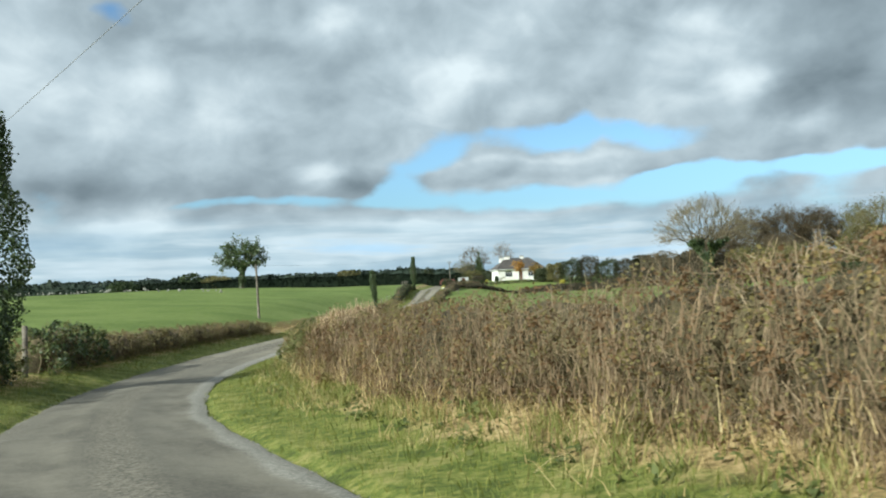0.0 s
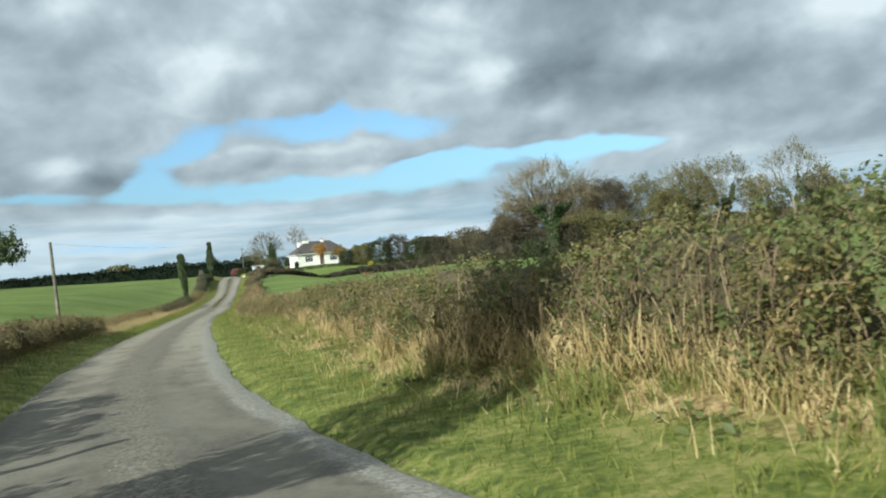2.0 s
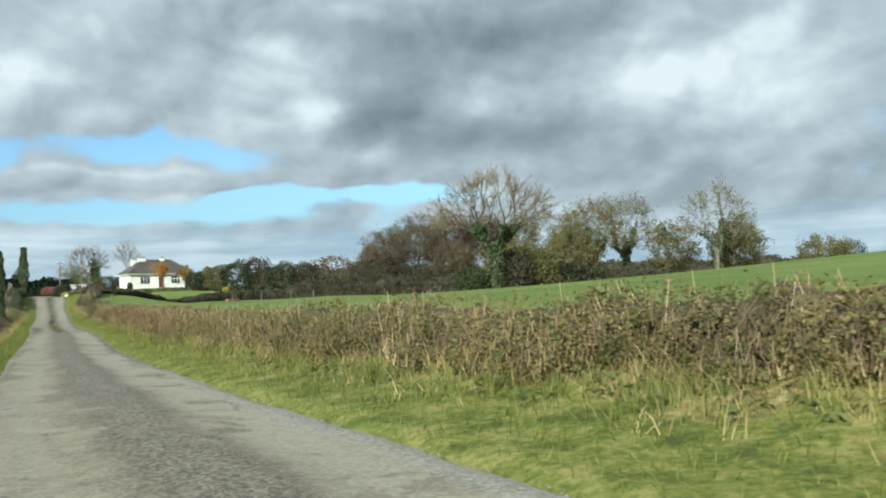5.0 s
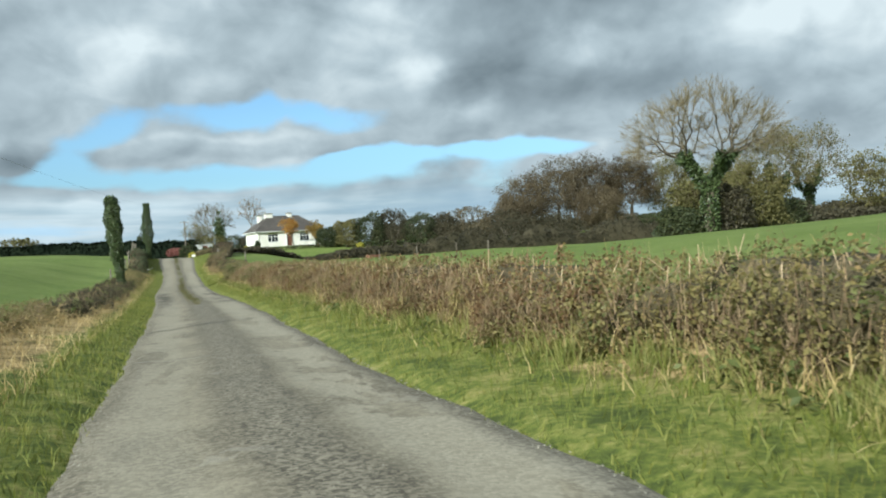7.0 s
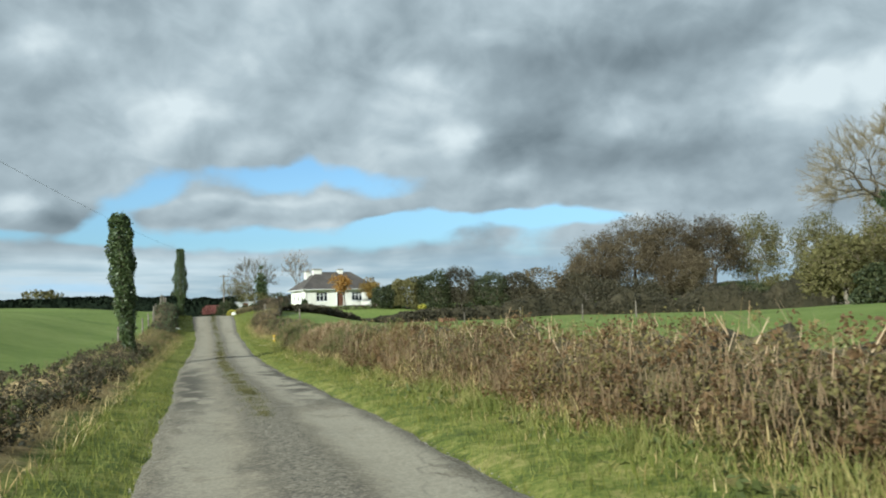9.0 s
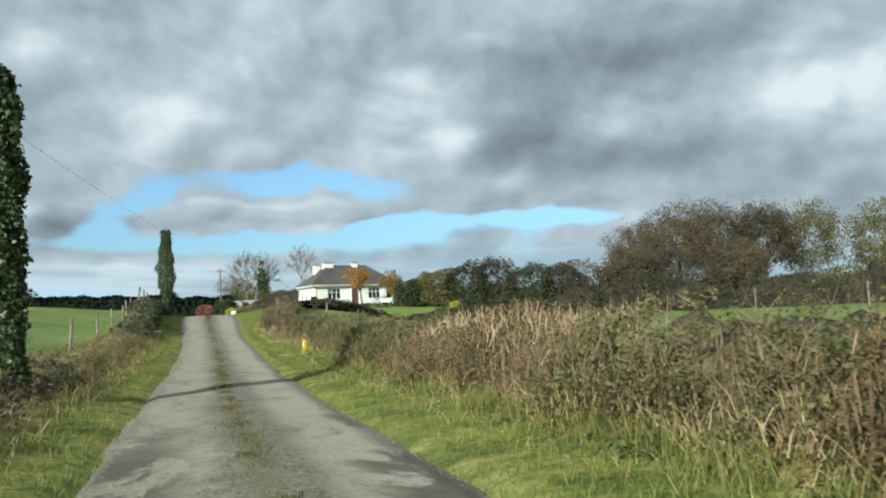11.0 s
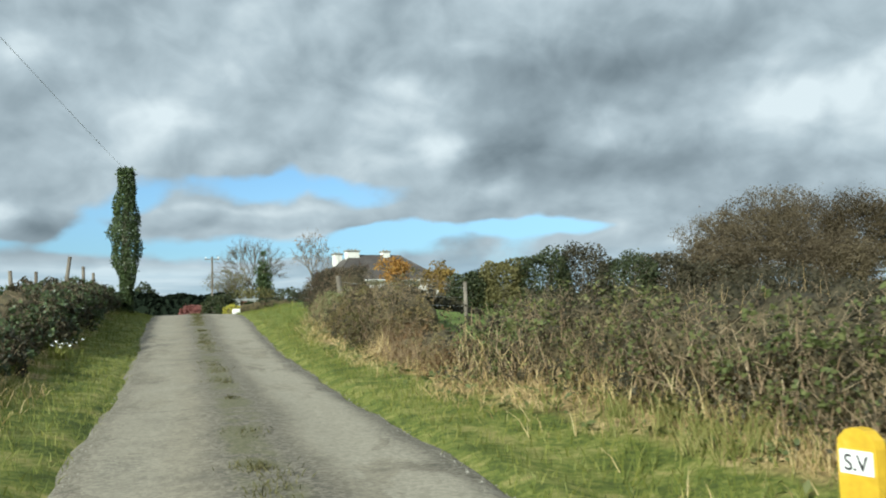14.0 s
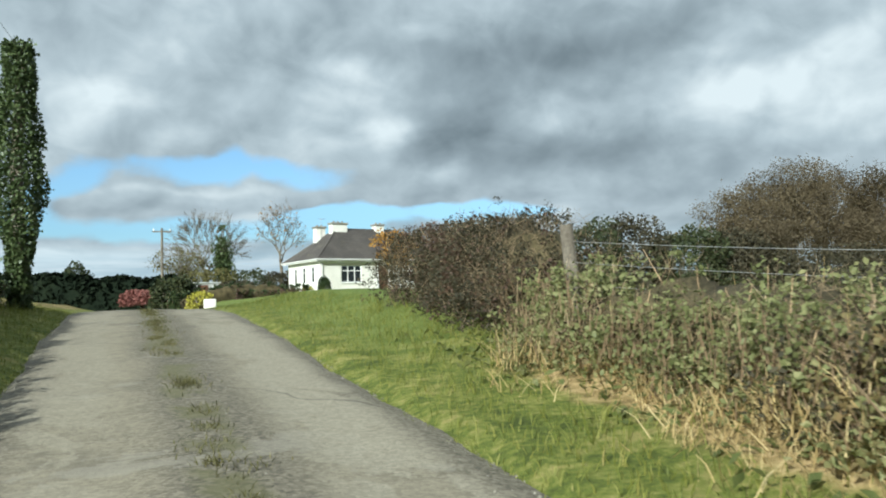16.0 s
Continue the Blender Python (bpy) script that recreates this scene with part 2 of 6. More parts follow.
BARK_BROWN = material("brown_twig", [(0.0, (0.05, 0.038, 0.024)), (0.5, (0.125, 0.1, 0.064)), (1.0, (0.22, 0.178, 0.115))], 0.8, 9, 0.9, 0.2, 60, 0.4)
BARK_DARK = material("bark_dark", [(0.0, (0.03, 0.024, 0.017)), (0.5, (0.07, 0.056, 0.038)), (1.0, (0.12, 0.1, 0.07))], 0.8, 9, 0.9, 0.3, 60)
LEAF_RUSSET = material("russet_leaf", [(0.0, (0.12, 0.085, 0.02)), (0.5, (0.24, 0.16, 0.04)), (1.0, (0.38, 0.25, 0.07))], 0.4, 5, 0.65, 0.1, 60, 0.5, through_light=0.35)
LEAF_BANK = material("bank_bramble_leaf", [(0.0, (0.1, 0.118, 0.042)), (0.5, (0.21, 0.222, 0.09)), (0.8, (0.31, 0.3, 0.14)), (1.0, (0.4, 0.35, 0.2))], 0.6, 6, 0.5, 0.15, 90, 0.4, through_light=0.4)
STONE_PALE = material("pale_grey_render", [(0.0, (0.32, 0.32, 0.31)), (0.5, (0.42, 0.42, 0.41)), (1.0, (0.52, 0.52, 0.5))], 1.0, 14, 0.9, 0.3, 30)
LEAF_RUST = material("rust_leaf", [(0.0, (0.075, 0.048, 0.024)), (0.5, (0.17, 0.105, 0.05)), (0.8, (0.25, 0.15, 0.07)), (1.0, (0.33, 0.23, 0.12))], 0.5, 6, 0.65, 0.15, 90, 0.3, through_light=0.4)
CUT_WOOD = material("cut_hedge_wood", [(0.0, (0.2, 0.13, 0.07)), (0.5, (0.4, 0.28, 0.16)), (1.0, (0.6, 0.47, 0.31))], 0.8, 8, 0.8, 0.0, 80, 0.6)
MOSS = material("lane_moss", [(0.0, (0.05, 0.048, 0.02)), (0.5, (0.11, 0.102, 0.04)), (1.0, (0.21, 0.18, 0.085))], 0.8, 6, 0.9, 0.0, 60, 0.5, through_light=0.2)

LEAF_DUSK = material("dusky_beech_leaf", [(0.0, (0.034, 0.029, 0.016)), (0.5, (0.085, 0.064, 0.033)), (1.0, (0.15, 0.11, 0.058))], 0.15, 3, 0.7, 0.1, 60, 0.18, through_light=0.3)
TWIG_TAN = material("tan_twig", [(0.0, (0.085, 0.067, 0.038)), (0.5, (0.18, 0.143, 0.082)), (1.0, (0.29, 0.238, 0.142))], 0.5, 9, 0.9, 0.2, 60, 0.4)
LEAF_HAW = material("hawthorn_leaf", [(0.0, (0.075, 0.068, 0.025)), (0.35, (0.16, 0.142, 0.052)), (0.65, (0.255, 0.21, 0.078)), (0.85, (0.3, 0.205, 0.09)), (1.0, (0.41, 0.32, 0.14))], 0.5, 6, 0.6, 0.15, 90, 0.35, through_light=0.4)

# ---- plan of the lane ----
LANE = [  # y, right edge, left edge
    (-60, 30.0, 25.6), (-20, 12.2, 8.2), (0, 2.9, -1.2), (7.6, -0.94, -4.8), (10.4, -2.28, -6.0), (14, -3.84, -7.36), (18, -5.3, -8.65),
    (22, -6.22, -9.55), (26, -6.98, -10.32), (30, -7.36, -10.8), (37, -7.76, -11.4), (45, -7.85, -11.68), (54, -8.0, -11.7), (60, -8.05, -11.45),
    (68, -7.93, -11.1), (76, -7.75, -10.75), (85, -7.15, -10.25), (95, -6.45, -9.75), (107, -5.9, -9.2), (116, -5.75, -9.0), (126, -5.33, -8.5),
    (134, -4.96, -8.0), (142, -4.46, -7.56), (150, -4.08, -7.15), (156, -3.82, -6.95), (162, -3.46, -6.8), (170, -2.88, -6.68), (180, -2.2, -6.34),
    (190, -2.0, -6.0), (215, -0.9, -5.2), (246, 0.6, -4.4)]
LY = np.array([r[0] for r in LANE], float)


def eased(y, xs, ys):
    """Values through the stations, with the corners rounded."""
    y = np.asarray(y, float)
    return sum(np.interp(y + d, xs, ys) for d in (-3.0, -1.5, 0.0, 1.5, 3.0)) / 5


def x_right(y):
    return eased(y, LY, np.array([r[1] for r in LANE]))


def x_left(y):
    return eased(y, LY, np.array([r[2] for r in LANE]))


ZY = np.array([-80, -5, 0, 5, 10, 15, 20, 25, 30, 37, 45, 54, 65, 80, 95, 110, 120, 130, 138, 146, 152, 158, 164, 170, 176, 181, 185, 190, 200, 230, 255.0])
ZR = np.array([3.0, 0.40, 0.03, -0.30, -0.575, -0.81, -1.015, -1.19, -1.33, -1.48, -1.63, -1.76, -1.90, -2.05, -2.17, -2.245, -2.24, -2.165, -2.03,
               -1.79, -1.54, -1.23, -0.86, -0.47, -0.07, 0.22, 0.36, 0.40, 0.42, 0.75, 1.1])


def z_road(y):
    return eased(y, ZY, ZR)


def smooth(a, b, v):
    t = np.clip((np.asarray(v, float) - a) / (b - a), 0, 1)
    return t * t * (3 - 2 * t)


def bumps(x, y, s, seed=0):
    """Cheap even unevenness, from -1 to 1."""
    a = np.sin(x * s * 1.3 + seed) * np.cos(y * s * 1.1 + 1.7 * seed) + 0.6 * np.sin((x + 1.7 * y) * s * 0.8 + 2.1 * seed) + 0.5 * np.cos((2.1 * x - y) * s * 1.9 + seed)
    return a / 2.1


def far_right(x, y):
    back = y - 18 * smooth(45, 70, x) * smooth(170, 214, y)
    base = np.interp(back, [-80, 0, 40, 60, 130, 165, 195, 207, 218, 230, 300, 700], [3.0, 0.6, -0.9, -1.35, -1.45, -1.35, -1.1, -0.55, 1.3, 1.9, 2.4, 3.0])
    return base + 5.8 * np.exp(-(((x - 104) / 45) ** 2 + ((y - 76) / 43) ** 2) * 0.5)


def far_left(x, y):
    base = np.interp(y, [-80, 0, 40, 70, 125, 160, 182, 250, 400, 900], [2.5, -0.2, -0.9, -1.2, -1.05, -0.2, 1.0, 1.8, 2.2, 2.5])
    return base + 3.0 * np.exp(-(((x + 58) / 28) ** 2 + ((y - 125) / 48) ** 2) * 0.5)


def height(x, y):
    """The ground beside the lane."""
    x, y = np.asarray(x, float), np.asarray(y, float)
    zr = z_road(y)
    dr, dl = x - x_right(y), x_left(y) - x
    verge_r = zr - 0.05 + 0.09 * smooth(0.0, 0.3, dr) + 0.16 * smooth(0.2, 2.2, dr) + 0.35 * smooth(1.5, 3.6, dr)
    verge_l = zr - 0.05 + 0.09 * smooth(0.0, 0.3, dl) + 0.21 * smooth(0.2, 1.6, dl) + 0.28 * smooth(1.2, 3.0, dl) * smooth(80, 165, y) + 0.15 * smooth(1.2, 3, dl)
    verge_r = verge_r - 0.24 * np.exp(-((y - 142.5) / 4.0) ** 2) * smooth(0.1, 1.0, dr) * smooth(4.5, 2.8, dr)
    right = verge_r + (far_right(x, y) - verge_r) * smooth(4.5, 17, dr)
    left = verge_l + (far_left(x, y) - verge_l) * smooth(3.0, 12, dl)
    z = np.where(dr > 0, right, np.where(dl > 0, left, zr - 0.06))
    out = np.maximum(dr, dl)
    z = z + np.where(out > 0, 0.02 * bumps(x, y, 2.1, 1) * smooth(0.1, 1.0, out) + 0.10 * bumps(x, y, 0.21, 3) * smooth(4, 15, out), 0)
    far = smooth(450, 1400, np.hypot(x, y - 100))
    return z * (1 - far) + far * 1.0


def ground_at(x, y):
    return float(height(x, y))


# ---- mesh helpers ----
def mesh_from(name, verts, faces, smooth_faces=False):
    """A mesh from arrays: verts n x 3, faces m x k of one size, or a list of such arrays."""
    me = bpy.data.meshes.new(name)
    groups = faces if isinstance(faces, list) else [faces]
    groups = [np.asarray(g, np.int32) for g in groups if len(g)]
    verts = np.asarray(verts, np.float32)
    me.vertices.add(len(verts))
    me.vertices.foreach_set("co", verts.ravel())
    loops = np.concatenate([g.ravel() for g in groups])
    sizes = np.concatenate([np.full(len(g), g.shape[1], np.int32) for g in groups])
    starts = np.concatenate([[0], np.cumsum(sizes)[:-1]]).astype(np.int32)
    me.loops.add(len(loops))
    me.loops.foreach_set("vertex_index", loops)
    me.polygons.add(len(sizes))
    me.polygons.foreach_set("loop_start", starts)
    me.polygons.foreach_set("loop_total", sizes)
    if smooth_faces:
        me.polygons.foreach_set("use_smooth", np.ones(len(sizes), bool))
    me.update(calc_edges=True)
    return me


def put(name, me, mat, parent=None, label="", category="", group="", kind=""):
    ob = new(name, me)
    me.materials.append(mat)
    if parent is not None:
        ob.parent = parent
    return tagged(ob, label, category, group, kind)


def thing(name, at, label, category, group="", kind=""):
    ob = new(name)
    ob.empty_display_size = 0.2
    ob.location = at
    return tagged(ob, label, category, group, kind)


def part(name, bm, mat, parent=None, label=""):
    """One bmesh as one mesh object under a thing or part."""
    me = bpy.data.meshes.new(name)
    bm.normal_update()
    bm.to_mesh(me)
    bm.free()
    return put(name, me, mat, parent, label)


def box(bm, x0, x1, y0, y1, z0, z1, bevel=0.0):
    r = bmesh.ops.create_cube(bm, size=1.0, matrix=Matrix.Translation(((x0 + x1) / 2, (y0 + y1) / 2, (z0 + z1) / 2)) @ Matrix.Diagonal((x1 - x0, y1 - y0, z1 - z0, 1)))
    if bevel:
        edges = list({e for v in r["verts"] for e in v.link_edges})
        bmesh.ops.bevel(bm, geom=edges, offset=bevel, segments=2, profile=0.6, affect="EDGES")
    return bm


def tubes(p0, p1, r0, r1, sides=3):
    """Tapered rods: arrays of ends and radii. Verts and faces."""
    p0, p1 = np.asarray(p0, float), np.asarray(p1, float)
    r0, r1 = np.broadcast_to(r0, len(p0)), np.broadcast_to(r1, len(p0))
    d = p1 - p0
    d = d / np.maximum(np.linalg.norm(d, axis=1, keepdims=True), 1e-9)
    ref = np.where(np.abs(d[:, 2:3]) > 0.9, [[1.0, 0, 0]], [[0, 0, 1.0]])
    u = np.cross(d, ref)
    u /= np.linalg.norm(u, axis=1, keepdims=True)
    v = np.cross(d, u)
    a = np.arange(sides) * 2 * np.pi / sides
    ring = np.cos(a)[None, :, None] * u[:, None] + np.sin(a)[None, :, None] * v[:, None]
    verts = np.concatenate([p0[:, None] + ring * r0[:, None, None], p1[:, None] + ring * r1[:, None, None]], 1)
    n, k = len(p0), np.arange(sides)
    quad = np.stack([k, (k + 1) % sides, (k + 1) % sides + sides, k + sides], 1)
    faces = (np.arange(n)[:, None, None] * 2 * sides + quad[None]).reshape(-1, 4)
    return verts.reshape(-1, 3), faces


def cord(points, r, sides=5):
    """One unbroken round cord through points."""
    P = np.asarray(points, float)
    d = np.gradient(P, axis=0)
    d /= np.maximum(np.linalg.norm(d, axis=1, keepdims=True), 1e-6)
    u = np.cross(d, [0, 0, 1.0])
    u /= np.maximum(np.linalg.norm(u, axis=1, keepdims=True), 1e-6)
    w = np.cross(u, d)
    a = np.arange(sides) * 2 * np.pi / sides
    ring = P[:, None] + r * (u[:, None] * np.cos(a)[None, :, None] + w[:, None] * np.sin(a)[None, :, None])
    i = (np.arange(len(P) - 1)[:, None] * sides + np.arange(sides)[None]).ravel()
    j = (np.arange(len(P) - 1)[:, None] * sides + (np.arange(sides)[None] + 1) % sides).ravel()
    return ring.reshape(-1, 3), np.stack([i, j, j + sides, i + sides], 1)


def leaves(rng, at, size, up_bias=0.4, long=1.5):
    """Leaf-shaped pieces with a folded middle, at the given places."""
    n = len(at)
    size = np.broadcast_to(size, n)
    nrm = rng.normal(size=(n, 3))
    nrm[:, 2] = np.abs(nrm[:, 2]) + up_bias
    nrm /= np.linalg.norm(nrm, axis=1, keepdims=True)
    t = np.cross(nrm, rng.normal(size=(n, 3)))
    t /= np.maximum(np.linalg.norm(t, axis=1, keepdims=True), 1e-6)
    b = np.cross(nrm, t)
    s = (size * rng.uniform(0.6, 1.3, n))[:, None]
    tip, side = t * s * 0.5 * long, b * s * 0.5
    fold = nrm * s * 0.16
    verts = np.stack([at - tip, at + side + fold, at + tip, at - side + fold], 1).reshape(-1, 3)
    i = np.arange(n)[:, None] * 4
    return verts, np.concatenate([i + [[0, 1, 2]], i + [[0, 2, 3]]])


def blades(rng, at, tall, wide, lean=0.35):
    """Grass blades or stalks: narrow, bent once."""
    n = len(at)
    tall, wide = np.broadcast_to(tall, n) * rng.uniform(0.5, 1.3, n), np.broadcast_to(wide, n)
    a = rng.uniform(0, 2 * np.pi, n)
    side = np.stack([np.cos(a), np.sin(a), 0 * a], 1) * wide[:, None] * 0.5
    off = rng.normal(size=(n, 3)) * lean
    off[:, 2] = 0
    mid = at + np.stack([0 * a, 0 * a, tall * 0.55], 1) + off * tall[:, None] * 0.35
    top = at + np.stack([0 * a, 0 * a, tall * 0.95], 1) + off * tall[:, None]
    verts = np.stack([at - side, at + side, mid + side * 0.7, mid - side * 0.7, top], 1).reshape(-1, 3)
    i = np.arange(n)[:, None] * 5
    return verts, [i + [[0, 1, 2, 3]], i + [[3, 2, 4]]]


# ---- ground, lane ----
def ground_material():
    m = bpy.data.materials.new("grassland")
    m.use_nodes = True
    N = Nodes(m.node_tree)
    place = N.add("ShaderNodeNewGeometry").outputs["Position"]
    cover = N.add("ShaderNodeAttribute", attribute_name="cover").outputs["Fac"]
    f = N.math("MULTIPLY_ADD", N.noise(place, 0.09, 6.0, 0.65), 0.6, N.math("MULTIPLY", N.noise(place, 2.2, 5.0, 0.65), 0.4))
    field = N.ramp(N.level(f, 0.3, 0.7), [(0.0, (0.095, 0.132, 0.03)), (0.5, (0.142, 0.188, 0.044)), (1.0, (0.2, 0.236, 0.07))])
    patch = N.noise(place, 1.6, 5.0, 0.7)
    fine = N.noise(place, 11.0, 4.0, 0.7)
    g = N.level(N.math("MULTIPLY_ADD", patch, 0.6, N.math("MULTIPLY", fine, 0.4)), 0.38, 0.62)
    verge = N.ramp(g, [(0.0, (0.07, 0.09, 0.022)), (0.4, (0.138, 0.162, 0.032)), (0.75, (0.208, 0.215, 0.054)), (1.0, (0.3, 0.265, 0.09))])
    straw = N.ramp(g, [(0.0, (0.15, 0.11, 0.045)), (0.5, (0.36, 0.26, 0.115)), (1.0, (0.56, 0.41, 0.21))])
    # cover: 0 field, 1 verge, 2 dead grass at the hedge foot
    c = N.mix(N.math("MINIMUM", cover, 1.0), field, verge)
    dry = N.math("ADD", N.math("SUBTRACT", cover, 1.0), N.math("MULTIPLY", N.math("SUBTRACT", N.noise(place, 0.7, 4.0, 0.6), 0.5), 2.2))
    dry = N.math("MULTIPLY", N.level(dry, 0.25, 0.75), N.level(cover, 1.0, 1.25))
    c = N.mix(dry, c, straw)
    b = N.add("ShaderNodeBump", {"Strength": 0.7, "Distance": 0.05, "Height": N.noise(place, 22.0, 6.0, 0.7)})
    s = N.add("ShaderNodeBsdfPrincipled", {"Base Color": c, "Roughness": 0.9, "Specular IOR Level": 0.15, "Normal": b.outputs[0]})
    N.add("ShaderNodeOutputMaterial", {0: s.outputs[0]})
    return m


def dryness(y):
    """How much dead grass lies along the foot of the right-hand hedge."""
    return np.interp(y, [0, 14, 18, 26, 32, 46, 52, 60, 100, 112, 120, 140, 150, 165, 170], [0.8, 0.8, 0.6, 0.6, 1.0, 1.0, 0.4, 0.22, 0.25, 0.3, 0.5, 0.4, 1.0, 1.0, 0.2])


def build_ground():
    ys = np.concatenate([-np.geomspace(40, 3000, 14)[::-1], np.arange(-36, -8, 2.0), np.arange(-8, 200, 0.5), np.arange(200, 300, 3.0), np.geomspace(305, 3500, 22)])
    out = np.array([0.0, 0.12, 0.25, 0.45, 0.7, 1.0, 1.3, 1.6, 1.9, 2.2, 2.6, 3.0, 3.6, 4.4, 5.5, 7, 9, 12, 16, 21, 28, 36, 46, 58, 72, 90, 112, 140, 180, 240, 340, 520, 900, 1600, 3200])
    rows = []
    for y in ys:
        xr, xl = float(x_right(y)), float(x_left(y))
        rows.append(np.concatenate([xl - out[::-1], [xl + (xr - xl) * 0.33, xl + (xr - xl) * 0.67], xr + out]))
    X = np.array(rows)
    Y = np.repeat(ys[:, None], X.shape[1], 1)
    Z = height(X, Y)
    n, k = X.shape
    i = (np.arange(n - 1)[:, None] * k + np.arange(k - 1)[None]).ravel()
    me = mesh_from("ground", np.stack([X, Y, Z], -1).reshape(-1, 3), np.stack([i, i + 1, i + k + 1, i + k], 1), True)
    dr, dl = X - x_right(Y), x_left(Y) - X
    wide_r = verge_width(Y)
    cover = np.where(dr > 0, np.where(dr < wide_r + 0.9, 1 - 0.7 * smooth(166, 172, Y) * smooth(0.4, 1.2, dr) + smooth(0.5, 1.0, dr / wide_r) * smooth(171, 165, Y) * (0.35 + 0.65 * dryness(Y)), 0), np.where(dl > 0, np.where(dl < 3.2, 1 + (0.55 + 0.35 * smooth(56, 66, Y) * smooth(150, 130, Y)) * smooth(0.8, 1.6, dl), 0), 1.0))
    a = me.attributes.new("cover", "FLOAT", "POINT")
    a.data.foreach_set("value", cover.ravel().astype(np.float32))
    put("ground", me, ground_material(), None, "green pasture and grass verges rolling to the horizon", "ground", "", "structure")


def verge_width(y):
    """From the right edge of the lane to the foot of the hedge."""
    return np.interp(y, [-60, 0, 12, 22, 30, 40, 52, 60, 75, 100, 136, 140.5, 145, 149, 160, 175], [2.6, 2.6, 2.5, 2.3, 2.2, 2.7, 2.7, 1.9, 1.8, 1.7, 1.9, 2.45, 2.4, 1.6, 1.5, 2.6])


def lane_material():
    m = bpy.data.materials.new("worn_asphalt")
    m.use_nodes = True
    N = Nodes(m.node_tree)
    place = N.add("ShaderNodeNewGeometry").outputs["Position"]
    uv = N.add("ShaderNodeSeparateXYZ", {0: N.add("ShaderNodeUVMap", uv_map="lane").outputs[0]})
    u, v = uv.outputs[0], uv.outputs[1]
    grit = N.add("ShaderNodeTexVoronoi", {"Scale": 48.0}, feature="F1").outputs["Distance"]
    chips = N.add("ShaderNodeTexVoronoi", {"Scale": 34.0}, feature="F1").outputs["Color"]
    N.tree.links.new(place, N.tree.nodes[-1].inputs["Vector"])
    N.tree.links.new(place, N.tree.nodes[-2].inputs["Vector"])
    chip = N.add("ShaderNodeSeparateColor", {0: chips}).outputs[0]
    wob = N.math("MULTIPLY", N.math("SUBTRACT", N.noise(place, 0.45, 4.0), 0.5), 0.16)
    uu = N.math("ADD", u, wob)

    def track(centre, half):
        d = N.math("ABSOLUTE", N.math("SUBTRACT", uu, centre))
        return N.level(d, half, half * 0.35)

    tracks = N.math("MAXIMUM", track(0.24, 0.2), track(0.77, 0.2))
    # surface stretched along the lane: worn bands, not blots
    along = N.add("ShaderNodeCombineXYZ", {0: N.math("MULTIPLY", u, 3.4), 1: N.math("MULTIPLY", v, 0.45), 2: 0.0}).outputs[0]
    blot = N.noise(along, 1.1, 5.0, 0.6)
    body = N.ramp(N.level(N.math("MULTIPLY_ADD", N.noise(place, 3.0, 5.0, 0.65), 0.5, N.math("MULTIPLY", chip, 0.5)), 0.2, 0.8),
                  [(0.0, (0.074, 0.063, 0.046)), (0.5, (0.133, 0.114, 0.083)), (1.0, (0.225, 0.196, 0.143))])
    pale = N.ramp(N.math("MULTIPLY_ADD", N.noise(place, 5.0, 5.0, 0.65), 0.7, N.math("MULTIPLY", chip, 0.3)), [(0.3, (0.185, 0.16, 0.116)), (0.7, (0.295, 0.258, 0.187))])
    smooth_run = N.math("MULTIPLY", N.level(v, 118.0, 142.0), 0.5)
    body = N.mix(smooth_run, body, N.mix(chip, (0.108, 0.094, 0.07, 1), (0.24, 0.212, 0.158, 1)))
    c = N.mix(N.math("MULTIPLY", tracks, N.level(N.math("ADD", blot, N.math("MULTIPLY", N.level(v, 118.0, 150.0), 0.06)), 0.3, 0.58)), body, pale)
    dark = N.math("MULTIPLY", N.level(N.noise(place, 0.9, 5.0, 0.65), 0.56, 0.68), 0.35)
    c = N.mix(dark, c, (0.085, 0.075, 0.06, 1))
    worn = N.math("MULTIPLY", N.level(N.noise(place, 0.7, 6.0, 0.7, 0.6), 0.6, 0.63), 0.5)
    c = N.mix(worn, c, (0.3, 0.272, 0.22, 1))
    # pale worn sheets in the wheel tracks, with torn edges
    torn = N.noise(N.add("ShaderNodeCombineXYZ", {0: N.math("MULTIPLY", u, 4.2), 1: N.math("MULTIPLY", v, 0.6), 2: 4.0}).outputs[0], 0.9, 7.0, 0.66, 0.5)
    sheet = N.math("MULTIPLY", N.level(torn, 0.42, 0.46), N.math("MULTIPLY", N.math("MAXIMUM", track(0.8, 0.19), N.math("MULTIPLY", track(0.17, 0.16), 0.6)), N.math("MULTIPLY", N.level(v, 34.0, 52.0), 0.8)))
    c = N.mix(sheet, c, N.mix(chip, (0.255, 0.226, 0.168, 1), (0.36, 0.322, 0.246, 1)))
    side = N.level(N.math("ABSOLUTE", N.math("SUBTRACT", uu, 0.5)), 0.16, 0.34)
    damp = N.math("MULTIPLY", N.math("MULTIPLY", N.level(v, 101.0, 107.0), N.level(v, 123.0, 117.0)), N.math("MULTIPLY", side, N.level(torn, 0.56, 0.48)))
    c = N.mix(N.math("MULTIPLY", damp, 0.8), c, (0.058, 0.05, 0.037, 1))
    crack = N.add("ShaderNodeTexVoronoi", {"Scale": 0.09}, feature="DISTANCE_TO_EDGE")
    bent = N.add("ShaderNodeVectorMath", {0: place, 1: N.add("ShaderNodeTexNoise", {"Vector": place, "Scale": 1.2, "Detail": 4.0}).outputs["Color"]}, operation="ADD").outputs[0]
    N.tree.links.new(bent, crack.inputs["Vector"])
